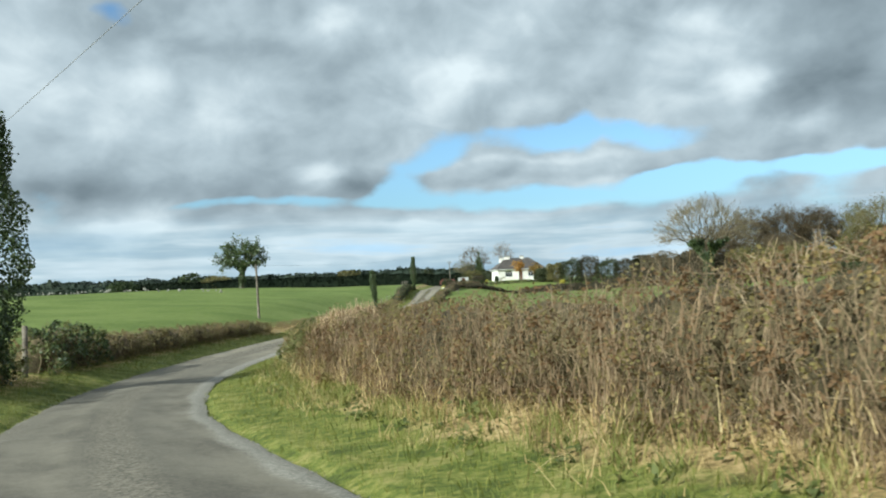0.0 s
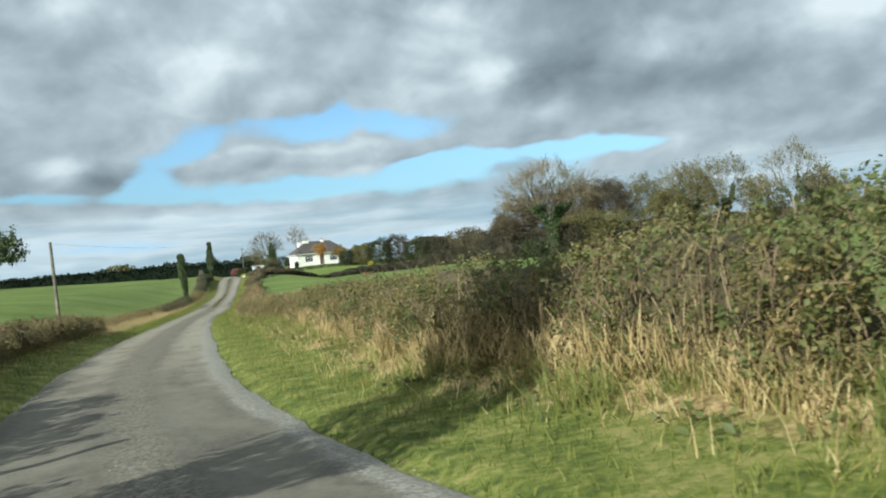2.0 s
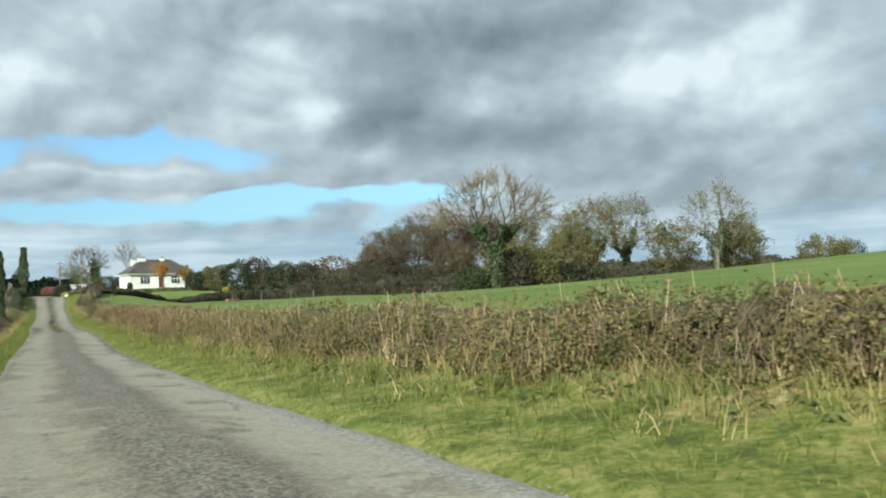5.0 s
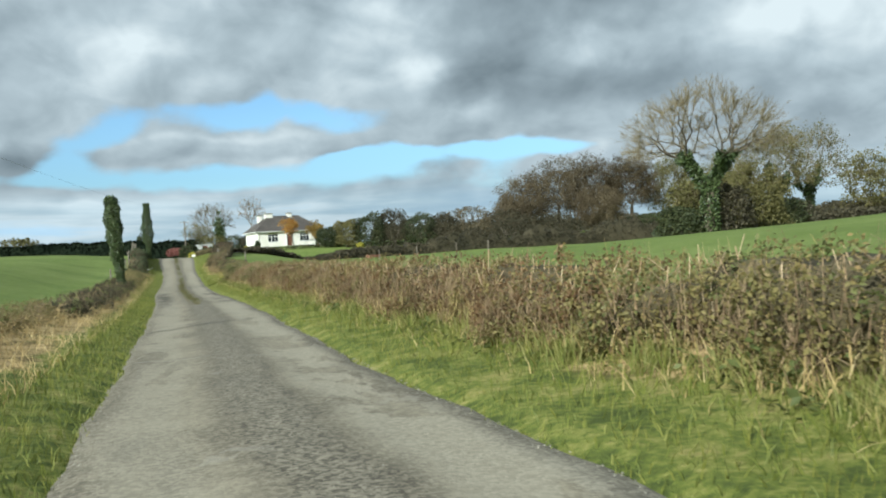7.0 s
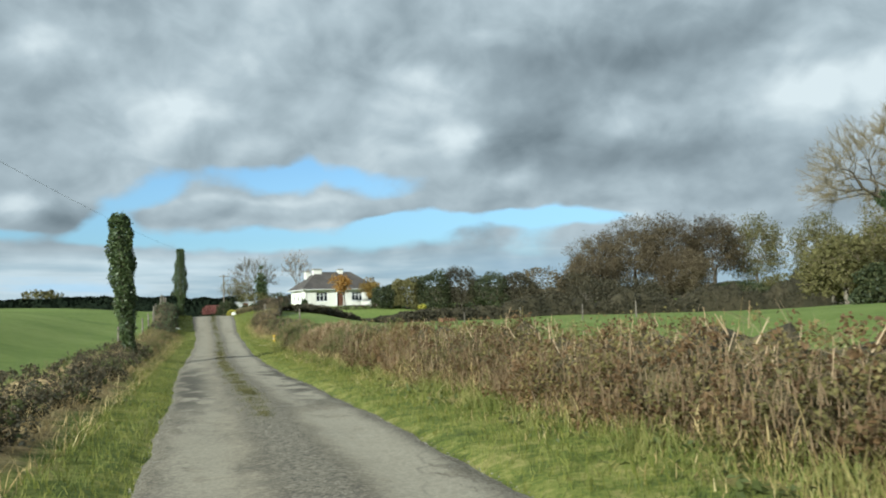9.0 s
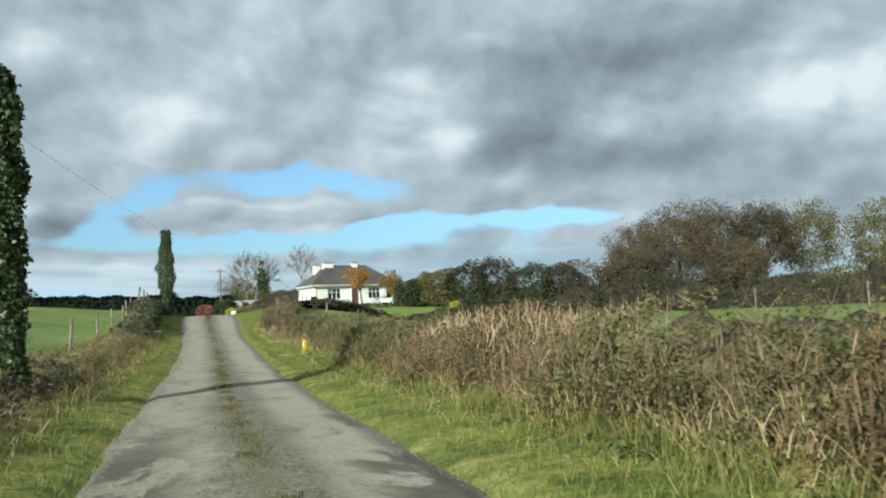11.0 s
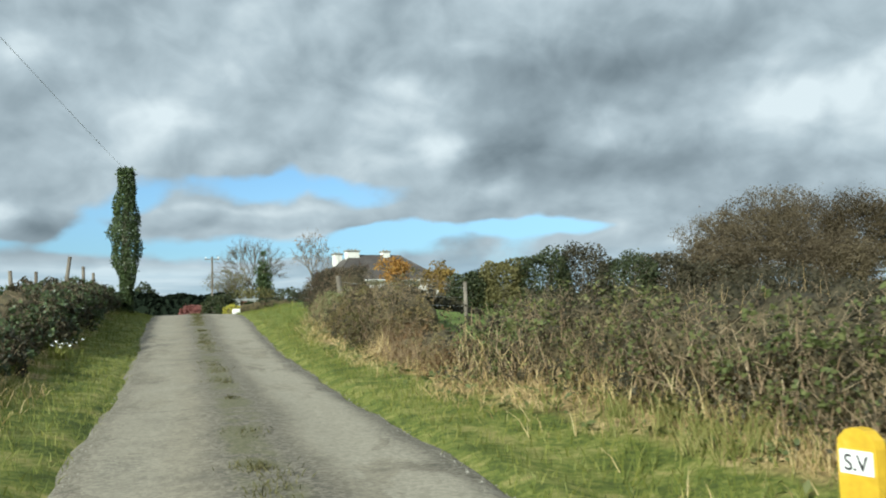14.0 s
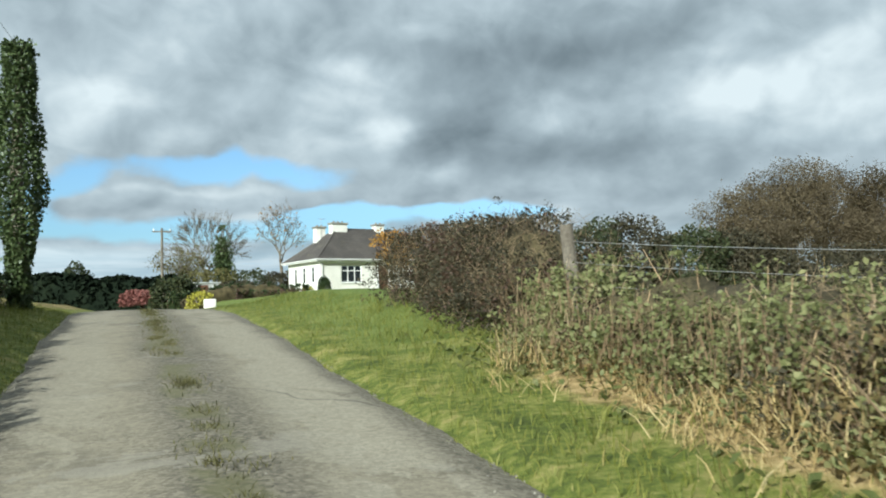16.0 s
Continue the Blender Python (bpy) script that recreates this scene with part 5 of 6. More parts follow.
for n, (x, y, h, w) in enumerate([(60, 242, 6.6, 12), (69, 241, 6.2, 12), (79, 240, 4.6, 12), (104, 240, 3.6, 12), (116, 240, 4.6, 13), (127, 238, 4.6, 12)]):
    shrub(row_of(240 + n), x, y, h, w, (LEAF_BEECH, LEAF_SCRUB, LEAF_SCRUB, LEAF_SHRUB, LEAF_OLIVE, LEAF_SCRUB)[n], "brown undergrowth along the edge of the copse", "undergrowth", 2600, 0.3, name="undergrowth", group="undergrowth of the copse")

# ---- round the house ----
for n, (x, y, h, w, m, lab) in enumerate([
        (23.6, 217.5, 3.4, 4.6, LEAF_SHRUB, "rounded dark evergreen shrub beside the garden"), (26.4, 216, 4.8, 4.6, LEAF_OLIVE, "olive-green shrub crowded into the row"),
        (30, 215.2, 6.0, 6.2, LEAF_SHRUB, "tall dark evergreen shrub in a row"), (34.6, 215.5, 6.2, 6.2, LEAF_SCRUB, "tall purple-leaved shrub in the evergreen row"),
        (39.0, 214, 5.6, 6.8, LEAF_SHRUB, "dark evergreen shrub in the row"), (43.4, 213, 5.5, 6.4, LEAF_SCRUB, "dark evergreen shrub at the row's end"),
        (49, 212, 2.8, 6.0, LEAF_SCRUB, "low scrubby bush past the row"), (57, 213, 5.2, 10.0, LEAF_SCRUB, "low scrubby bush past the row")]):
    shrub(row_of(110 + n), x, y, h, w, m, lab, "shrub", 5600, 0.2, group="shrubs beside the garden")
tree(row_of(121), 18.6, 225, 4.9, 4.6, "small garden tree with orange autumn leaves", leaf=LEAF_ORANGE, leaf_size=0.18, per_tip=24, cloud=0.55, depth=3, fork=3, first=0.3)
tree(row_of(122), 22.8, 223.5, 4.4, 3.8, "small garden tree with golden-orange leaves", leaf=LEAF_RUSSET, leaf_size=0.17, per_tip=24, cloud=0.5, depth=3, fork=3, first=0.28)
vase_tree(row_of(123), 16.4, 262, 12.6, 8.5, "slender bare tree with a few russet leaves", bark=BARK, twig_bark=BARK, girth=0.2, trunk=0.2, ends=150, twigs=1200, leaf=LEAF_ORANGE, leaf_size=0.17, leaf_n=300, fine=0.010, low=0.1, shell=0.55)
vase_tree(row_of(124), 7.9, 263, 11.8, 10.5, "bare grey ash behind the hedge", bark=BARK, twig_bark=BARK, girth=0.28, trunk=0.18, ends=260, twigs=5000, fine=0.010, low=-0.2)
tree(row_of(125), 9.6, 260, 8.6, 2.6, "bare trunk thick with dark ivy", leaf=LEAF_IVY, leaf_size=0.3, per_tip=10, cloud=0.3, ivy=2600, ivy_high=0.95, ivy_size=0.28, depth=3, fork=2, first=0.4, spread=0.35)
tree(row_of(126), 3.8, 259, 6.5, 9, "tangled half-bare willow behind the hedge", leaf=LEAF_OLIVE, leaf_size=0.16, per_tip=5, cloud=0.5, depth=4, fork=3, first=0.16, spread=0.8, twig=5, girth=0.16)

# ---- behind the crest of the lane ----
for n, (x, y, h, w, m) in enumerate([(2.6, 251, 3.2, 5.5, LEAF_SHRUB), (6.4, 252, 3.6, 6.0, LEAF_OLIVE), (10.6, 253, 3.4, 6.0, LEAF_SHRUB), (14.2, 252, 3.0, 5.0, LEAF_SCRUB), (8.4, 245, 2.0, 4.0, LEAF_SCRUB)]):
    shrub(row_of(250 + n), x, y, h, w, m, "dark overgrown bush at the lane's end", "bush", 2400, 0.2, name="bush", group="bushes at the lane's end")

# ---- far hedges and woods ----
def evergreen_belt(rng, line, tall, deep, leaf, size, label, per_m=60, name="conifer_hedge", category="hedge", rough=0.12):
    """A dense tall hedge far off: a solid body with a ragged skin of foliage."""
    P = np.asarray(line, float)
    S = np.concatenate([[0], np.cumsum(np.linalg.norm(np.diff(P, axis=0), axis=1))])
    n = max(4, int(S[-1] / (float(np.mean(tall)) * 0.4)))
    s = np.linspace(0, S[-1], n)
    x, y = np.interp(s, S, P[:, 0]), np.interp(s, S, P[:, 1])
    g = height(x, y)
    tops = np.interp(s, S, np.broadcast_to(np.asarray(tall, float), len(P))) * (1 + rough * np.sin(s * 0.31) + rough * rng.normal(size=n) * 0.6)
    base = np.array([x[0], y[0], g[0]])
    root = thing(name, base, label, category)
    dx, dy = np.gradient(x), np.gradient(y)
    ln = np.hypot(dx, dy)
    nx, ny = dy / ln, -dx / ln
    prof = [(-0.5, -0.05), (-0.48, 0.5), (-0.36, 0.88), (0.0, 0.97), (0.36, 0.88), (0.5, -0.05)]
    ring = np.stack([np.stack([x + nx * deep * w, y + ny * deep * w, g + tops * h], 1) for w, h in prof], 1) - base
    k = len(prof)
    i = (np.arange(n - 1)[:, None] * k + np.arange(k - 1)[None]).ravel()
    put("body", mesh_from("body", ring.reshape(-1, 3), np.stack([i, i + k, i + k + 1, i + 1], 1)), leaf, root)
    m = int(S[-1] * per_m)
    q = rng.uniform(0, S[-1], m)
    w = rng.uniform(-0.55, 0.55, m)
    h = np.where(rng.random(m) < 0.5, rng.uniform(0.85, 1.05, m), rng.uniform(0.02, 1, m))
    w = np.where(h < 0.85, np.sign(w) * rng.uniform(0.42, 0.56, m), w * 0.8)
    qx, qy = np.interp(q, S, P[:, 0]), np.interp(q, S, P[:, 1])
    p = np.stack([qx + np.interp(q, s, nx) * deep * w, qy + np.interp(q, s, ny) * deep * w, np.interp(q, s, g) + np.interp(q, s, tops) * h], 1) - base
    put("foliage", mesh_from("foliage", *leaves(rng, p, size, 0.1, 1.6)), leaf, root, "", "", "", "stuff")
    return root


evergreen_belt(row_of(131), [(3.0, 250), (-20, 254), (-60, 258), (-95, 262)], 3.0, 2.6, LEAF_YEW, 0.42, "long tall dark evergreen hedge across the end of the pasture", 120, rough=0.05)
evergreen_belt(row_of(132), [(2.5, 176.5), (14, 188), (21, 193), (30, 197), (52, 203), (75, 212), (100, 216), (128, 222)], [0.5, 0.7, 1.0, 1.8, 2.2, 3.4, 4.0, 4.2], 2.6, LEAF_SCRUB, 0.2, "overgrown dark field hedge below the garden", 150, "field_hedge", rough=0.32)
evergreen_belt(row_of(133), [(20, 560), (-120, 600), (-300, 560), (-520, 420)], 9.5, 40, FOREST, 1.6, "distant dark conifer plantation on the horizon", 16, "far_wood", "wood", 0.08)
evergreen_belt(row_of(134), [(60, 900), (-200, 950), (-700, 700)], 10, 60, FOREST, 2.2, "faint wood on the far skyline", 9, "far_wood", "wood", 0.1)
evergreen_belt(row_of(135), [(90, 420), (220, 430), (420, 340), (520, 160)], 8, 20, LEAF_SCRUB, 1.0, "distant tree belt beyond the rise", 22, "far_wood", "wood", 0.12)
for n, (x, y, h, w) in enumerate([(-70, 262, 5, 9), (-78, 264, 6, 8), (-30, 262, 5, 8), (-96, 255, 4, 9)]):
    shrub(row_of(140 + n), x, y, h, w, LEAF_DARK if n % 2 else LEAF_OLIVE, "bushy far hedge tree", "bush", 1400, 0.45, name="bush", group="far hedge trees")


# ---- house ----
RENDER_WHITE = material("white_render", [(0.0, (0.58, 0.55, 0.48)), (0.5, (0.69, 0.665, 0.6)), (1.0, (0.75, 0.73, 0.675))], 0.5, 14, 0.9, 0.25, 50, spot=((0.5, 0.48, 0.42), 0.9, 0.66, 0.85))
PAINT = material("white_paint", [(0.0, (0.72, 0.71, 0.68)), (1.0, (0.83, 0.82, 0.8))], 2, 30, 0.5, 0.05, 60)
SLATE = material("roof_slate", [(0.0, (0.045, 0.04, 0.037)), (0.5, (0.085, 0.074, 0.066)), (1.0, (0.14, 0.122, 0.105))], 0.6, 7, 0.75, 0.3, 30, 0.35, spot=((0.16, 0.14, 0.09), 0.8, 0.6, 0.8))
DOOR_BROWN = material("stained_door", [(0.0, (0.07, 0.03, 0.018)), (1.0, (0.15, 0.07, 0.04))], 1.5, 20, 0.5, 0.1, 30)
GUTTER = material("gutter", [(0.0, (0.6, 0.59, 0.56)), (1.0, (0.75, 0.74, 0.72))], 2, 20, 0.5, 0.0)
STONE = material("field_stone", [(0.0, (0.12, 0.112, 0.095)), (0.5, (0.22, 0.208, 0.18)), (1.0, (0.34, 0.322, 0.28))], 1.5, 14, 0.9, 0.6, 25, 0.5, spot=((0.09, 0.11, 0.04), 2.0, 0.55, 0.75))
TIMBER = material("weathered_timber", [(0.0, (0.075, 0.062, 0.048)), (0.5, (0.14, 0.12, 0.092)), (1.0, (0.23, 0.2, 0.155))], 3, 30, 0.9, 0.5, 45)
CHIPS = material("stone_chippings", [(0.0, (0.14, 0.125, 0.1)), (0.5, (0.27, 0.245, 0.195)), (1.0, (0.42, 0.385, 0.32))], 3, 20, 0.9, 0.0, 60, 0.7)
WIRE = material("galvanised_wire", [(0.0, (0.3, 0.3, 0.29)), (1.0, (0.5, 0.5, 0.49))], 5, 40, 0.5, 0.0, metal=0.6)
CABLE = material("dark_cable", [(0.0, (0.17, 0.17, 0.17)), (1.0, (0.26, 0.26, 0.26))], 5, 40, 0.7, 0.0)
YELLOW = material("yellow_paint", [(0.0, (0.46, 0.29, 0.02)), (0.6, (0.58, 0.37, 0.025)), (1.0, (0.64, 0.44, 0.06))], 3, 12, 0.6, 0.15, 50)
PLATE = material("white_plate", [(0.0, (0.74, 0.73, 0.7)), (1.0, (0.82, 0.81, 0.78))], 4, 30, 0.5, 0.0)
INK_AND_ROOM_DARK = material("ink_and_room_dark", [(0.0, (0.02, 0.02, 0.02)), (1.0, (0.04, 0.04, 0.04))], 4, 30, 0.6, 0.0)
RUST = material("rusted_steel", [(0.0, (0.08, 0.035, 0.022)), (0.5, (0.17, 0.078, 0.048)), (1.0, (0.26, 0.14, 0.095))], 2, 18, 0.85, 0.4, 40)
SLAB = material("weathered_concrete", [(0.0, (0.26, 0.215, 0.145)), (0.5, (0.36, 0.305, 0.215)), (1.0, (0.46, 0.4, 0.3))], 2, 18, 0.9, 0.4, 30)
WHITE_STONE = material("whitewashed_stone", [(0.0, (0.6, 0.57, 0.5)), (1.0, (0.82, 0.8, 0.74))], 2, 18, 0.9, 0.4, 30)


def glass():
    if "glass" in MATS:
        return MATS["glass"]
    m = bpy.data.materials.new("window_glass")
    m.use_nodes = True
    N = Nodes(m.node_tree)
    s = N.add("ShaderNodeBsdfPrincipled", {"Base Color": (0.02, 0.024, 0.028, 1), "Roughness": 0.06, "Specular IOR Level": 0.6})
    N.add("ShaderNodeOutputMaterial", {0: s.outputs[0]})
    MATS["glass"] = m
    return m


def wall_with(bm, length, z0, z1, thick, holes):
    """A wall along x from 0, its outer face at y=0, with openings (x0, x1, a0, a1) cut through."""
    xs = sorted({0.0, length, *[h[0] for h in holes], *[h[1] for h in holes]})
    for a, b in zip(xs, xs[1:]):
        over = [h for h in holes if h[0] <= a and h[1] >= b]
        z = z0
        for h in sorted(over, key=lambda h: h[2]):
            if h[2] > z:
                box(bm, a, b, 0, thick, z, h[2])
            z = h[3]
        if z < z1:
            box(bm, a, b, 0, thick, z, z1)
    bmesh.ops.remove_doubles(bm, verts=bm.verts, dist=0.0005)


def window(parent, m, x0, x1, z0, z1, lights):
    """A window in a wall's own frame m: frame, sill, each pane."""
    def placed(bm):
        bmesh.ops.transform(bm, matrix=m, verts=bm.verts)
        return bm
    # black sheet behind the panes: the unlit room's darkness as a colour
    w = part("window", placed(box(bmesh.new(), x0, x1, 0.13, 0.15, z0, z1)), INK_AND_ROOM_DARK, parent)
    fr = bmesh.new()
    t = 0.07
    box(fr, x0, x1, 0.05, 0.12, z0, z0 + t), box(fr, x0, x1, 0.05, 0.12, z1 - t, z1)
    box(fr, x0, x0 + t, 0.05, 0.12, z0 + t, z1 - t), box(fr, x1 - t, x1, 0.05, 0.12, z0 + t, z1 - t)
    step = (x1 - x0) / lights
    for j in range(1, lights):
        box(fr, x0 + j * step - t / 2, x0 + j * step + t / 2, 0.05, 0.12, z0 + t, z1 - t)
    zt = z0 + (z1 - z0) * 0.68
    for j in range(lights):
        box(fr, x0 + j * step + (t if j == 0 else t / 2), x0 + (j + 1) * step - (t if j == lights - 1 else t / 2), 0.055, 0.115, zt - 0.03, zt + 0.03)
    part("window_frame", placed(fr), PAINT, w)
    part("sill", placed(box(bmesh.new(), x0 - 0.08, x1 + 0.08, -0.09, 0.12, z0 - 0.08, z0, 0.01)), PAINT, w)
    for j in range(lights):
        part("pane", placed(box(bmesh.new(), x0 + j * step + 0.03, x0 + (j + 1) * step - 0.03, 0.085, 0.095, z0 + 0.03, z1 - 0.03)), glass(), w)


def build_house(x, y, z, turn, length=12.8, deep=6.6, eave=2.75, rise=3.0):
    root = thing("house", (x, y, z), "white rendered hipped-roof bungalow with two chimneys", "house")
    root.rotation_euler[2] = radians(turn)
    thick = 0.3
    front = Matrix.Identity(4)
    left = Matrix.Translation((0, deep, 0)) @ Matrix.Rotation(radians(-90), 4, "Z")
    holes_f = [(2.0, 4.0, 0.75, 2.25), (5.65, 6.8, 0.0, 2.25), (8.3, 10.2, 0.75, 2.25), (11.2, 12.2, 0.75, 2.25)]
    holes_l = [(0.9, 1.6, 0.8, 2.2), (2.9, 3.6, 0.8, 2.2), (4.9, 5.6, 0.8, 2.2)]
    sides = [("wall_front", front, length, holes_f), ("wall_side", left, deep, holes_l),
             ("wall_back", Matrix.Translation((length, deep, 0)) @ Matrix.Rotation(radians(180), 4, "Z"), length, []),
             ("wall_end", Matrix.Translation((length, 0, 0)) @ Matrix.Rotation(radians(90), 4, "Z"), deep, [(2.4, 4.0, 0.8, 2.2)])]
    for nm, m, ln, holes in sides:
        bm = bmesh.new()
        a, b = (0.0, ln) if ln == length else (thick, ln - thick)
        wall_with(bm, ln, -0.6, eave, thick, holes)
        if ln != length:
            bmesh.ops.scale(bm, vec=((ln - 2 * thick) / ln, 1, 1), verts=bm.verts)
            bmesh.ops.translate(bm, vec=(thick, 0, 0), verts=bm.verts)
        bmesh.ops.transform(bm, matrix=m, verts=bm.verts)
        wall = part("wall", bm, RENDER_WHITE, root)
        for h in holes:
            if h[2] > 0.1:
                k = (ln - 2 * thick) / ln if ln != length else 1.0
                o = thick if ln != length else 0.0
                window(wall, m, h[0] * k + o, h[1] * k + o, h[2], h[3], 3 if h[1] - h[0] > 1.8 else 2 if h[1] - h[0] > 1.2 else 1)
    # corner pilasters and plinth band
    band = bmesh.new()
    box(band, -0.05, length + 0.05, -0.05, -0.003, eave - 0.34, eave - 0.16)
    box(band, -0.05, -0.003, 0, deep, eave - 0.34, eave - 0.16)
    part("moulding", band, PAINT, root)
    plinth = bmesh.new()
    box(plinth, -0.04, 5.5, -0.05, -0.003, -0.6, 0.25), box(plinth, 6.95, length + 0.04, -0.05, -0.003, -0.6, 0.25)
    box(plinth, -0.05, -0.003, 0, deep, -0.6, 0.25)
    part("plinth", plinth, RENDER_WHITE, root)
    # front door in its surround
    part("door", box(bmesh.new(), 5.75, 6.7, 0.12, 0.18, 0.0, 2.1, 0.01), DOOR_BROWN, root, "dark brown front door")
    sur = bmesh.new()
    box(sur, 5.5, 5.65, -0.08, 0.1, 0, 2.25), box(sur, 6.8, 6.95, -0.08, 0.1, 0, 2.25), box(sur, 5.5, 6.95, -0.08, 0.1, 2.25, 2.45)
    part("door_surround", sur, PAINT, root)
    part("step", box(bmesh.new(), 5.25, 7.2, -1.0, -0.06, -0.6, -0.02, 0.02), STONE, root)
    # hipped roof: slopes laid in courses
    o, hip = 0.45, deep / 2 + 0.45
    corners = [Vector((-o, -o, eave)), Vector((length + o, -o, eave)), Vector((length + o, deep + o, eave)), Vector((-o, deep + o, eave))]
    r0, r1 = Vector((-o + hip, deep / 2, eave + rise)), Vector((length + o - hip, deep / 2, eave + rise))
    slopes = [(corners[0], corners[1], r1, r0), (corners[1], corners[2], r1, r1), (corners[2], corners[3], r0, r1), (corners[3], corners[0], r0, r0)]
    roof = bmesh.new()
    body = [roof.verts.new(c) for c in corners] + [roof.verts.new(r0), roof.verts.new(r1)]
    for f in ((0, 1, 5, 4), (1, 2, 5), (2, 3, 4, 5), (3, 0, 4), (3, 2, 1, 0)):
        roof.faces.new([body[i] for i in f])
    rf = part("roof", roof, SLATE, root)
    n = 16
    for a, b, c, d in slopes:
        up = (b - a).cross(d - a).normalized()
        for j in range(n):
            row = bmesh.new()
            t0, t1 = j / n, min(1.0, (j + 1.25) / n)
            lo0, lo1 = a.lerp(d, t0), b.lerp(c, t0)
            hi0, hi1 = a.lerp(d, t1), b.lerp(c, t1)
            vs = [row.verts.new(p + up * h) for p, h in ((lo0, 0.035), (lo1, 0.035), (hi1, 0.012), (hi0, 0.012), (lo0, 0.004), (lo1, 0.004))]
            row.faces.new(vs[:4] if (vs[2].co - vs[3].co).length > 0.001 else vs[:3])
            row.faces.new((vs[4], vs[5], vs[1], vs[0]))
            part("slate_course", row, SLATE, rf)
    rr = [(r0, r1), (corners[0], r0), (corners[3], r0), (corners[1], r1), (corners[2], r1)]
    v, f = tubes([tuple(a) for a, b in rr], [tuple(b) for a, b in rr], 0.09, 0.09, 6)
    put("ridge_tiles", mesh_from("ridge_tiles", v, f), SLATE, rf)
    fas = bmesh.new()
    box(fas, -o, length + o, -o - 0.03, -o, eave - 0.16, eave + 0.02), box(fas, -o - 0.03, -o, -o, deep + o, eave - 0.16, eave + 0.02)
    box(fas, -o, length + o, -o, -0.06, eave - 0.04, eave - 0.005), box(fas, -o, -0.06, -0.06, deep + o, eave - 0.04, eave - 0.005)
    part("fascia", fas, PAINT, root)
    g = bmesh.new()
    box(g, -o - 0.13, length + o + 0.13, -o - 0.14, -o - 0.035, eave - 0.06, eave + 0.03, 0.02), box(g, -o - 0.14, -o - 0.035, -o, deep + o, eave - 0.06, eave + 0.03, 0.02)
    part("gutter", g, GUTTER, root)
    for px in (0.15, length - 0.15):
        p, f = tubes([(px, -0.1, -0.5)], [(px, -0.1, eave - 0.05)], 0.04, 0.04, 8)
        put("downpipe", mesh_from("downpipe", p, f), GUTTER, root)
    for cx, cy, w, d, top, pots in ((3.4, 3.2, 1.5, 0.7, eave + rise + 0.5, 3), (2.2, 4.6, 0.9, 0.7, eave + rise + 0.25, 2), (7.6, 3.3, 0.85, 0.75, eave + rise + 0.5, 2)):
        st = bmesh.new()
        box(st, cx - w / 2, cx + w / 2, cy - d / 2, cy + d / 2, eave + 0.5, top - 0.12)
        ch = part("chimney", st, RENDER_WHITE, root)
        part("chimney_cap", box(bmesh.new(), cx - w / 2 - 0.1, cx + w / 2 + 0.1, cy - d / 2 - 0.1, cy + d / 2 + 0.1, top - 0.12, top + 0.04, 0.02), STONE, ch)
        for j in range(pots):
            px = cx + (j - (pots - 1) / 2) * 0.42
            p, f = tubes([(px, cy, top)], [(px, cy, top + 0.2)], 0.11, 0.09, 10)
            put("chimney_pot", mesh_from("chimney_pot", p, f), STONE, ch)
    ae, f = tubes([(2.2, 4.2, eave + rise - 0.8), (1.9, 4.2, eave + rise + 0.95)], [(2.2, 4.2, eave + rise + 1.1), (2.6, 4.2, eave + rise + 1.0)], 0.02, 0.015, 5)
    put("aerial", mesh_from("aerial", ae, f), WIRE, root)
    return root


build_house(13.0, 230.4, 2.0, 11)


def build_shed(x, y, turn):
    """A low outhouse with a mono-pitch sheet roof."""
    z = ground_at(x, y)
    root = thing("shed", (x, y, z), "small pale grey rendered shed behind the garden", "shed")
    root.rotation_euler[2] = radians(turn)
    walls = bmesh.new()
    for x0, x1, y0, y1 in ((-1.3, 1.3, -1.0, -0.85), (-1.3, 1.3, 0.85, 1.0), (-1.3, -1.15, -0.85, 0.85), (1.15, 1.3, -0.85, 0.85)):
        box(walls, x0, x1, y0, y1, -0.3, 1.65)
    part("wall", walls, STONE_PALE, root)
    part("roof", box(bmesh.new(), -1.45, 1.45, -1.15, 1.15, 1.65, 1.74, 0.01), STONE_PALE, root)
    part("door", box(bmesh.new(), -0.45, 0.4, -1.03, -1.003, 0.0, 1.5, 0.005), DOOR_BROWN, root)
    return root


build_shed(3.9, 236.5, 4)


# ---- garden front ----
def garden_wall(line, tall, label):
    P = np.asarray(line, float)
    bm = bmesh.new()
    root = thing("garden_wall", (*P[0], ground_at(*P[0])), label, "wall")
    for (xa, ya), (xb, yb) in zip(P, P[1:]):
        ln, an = math.hypot(xb - xa, yb - ya), math.atan2(yb - ya, xb - xa)
        z = min(ground_at(xa, ya), ground_at(xb, yb))
        m = Matrix.Translation((xa, ya, z)) @ Matrix.Rotation(an, 4, "Z")
        b2 = bmesh.new()
        box(b2, 0, ln, -0.12, 0.12, -0.3, tall, 0.02)
        bmesh.ops.transform(b2, matrix=Matrix.Translation(-root.location) @ m, verts=b2.verts)
        me = bpy.data.meshes.new("panel")
        b2.to_mesh(me)
        b2.free()
        put("panel", me, RENDER_WHITE, root)
    return root


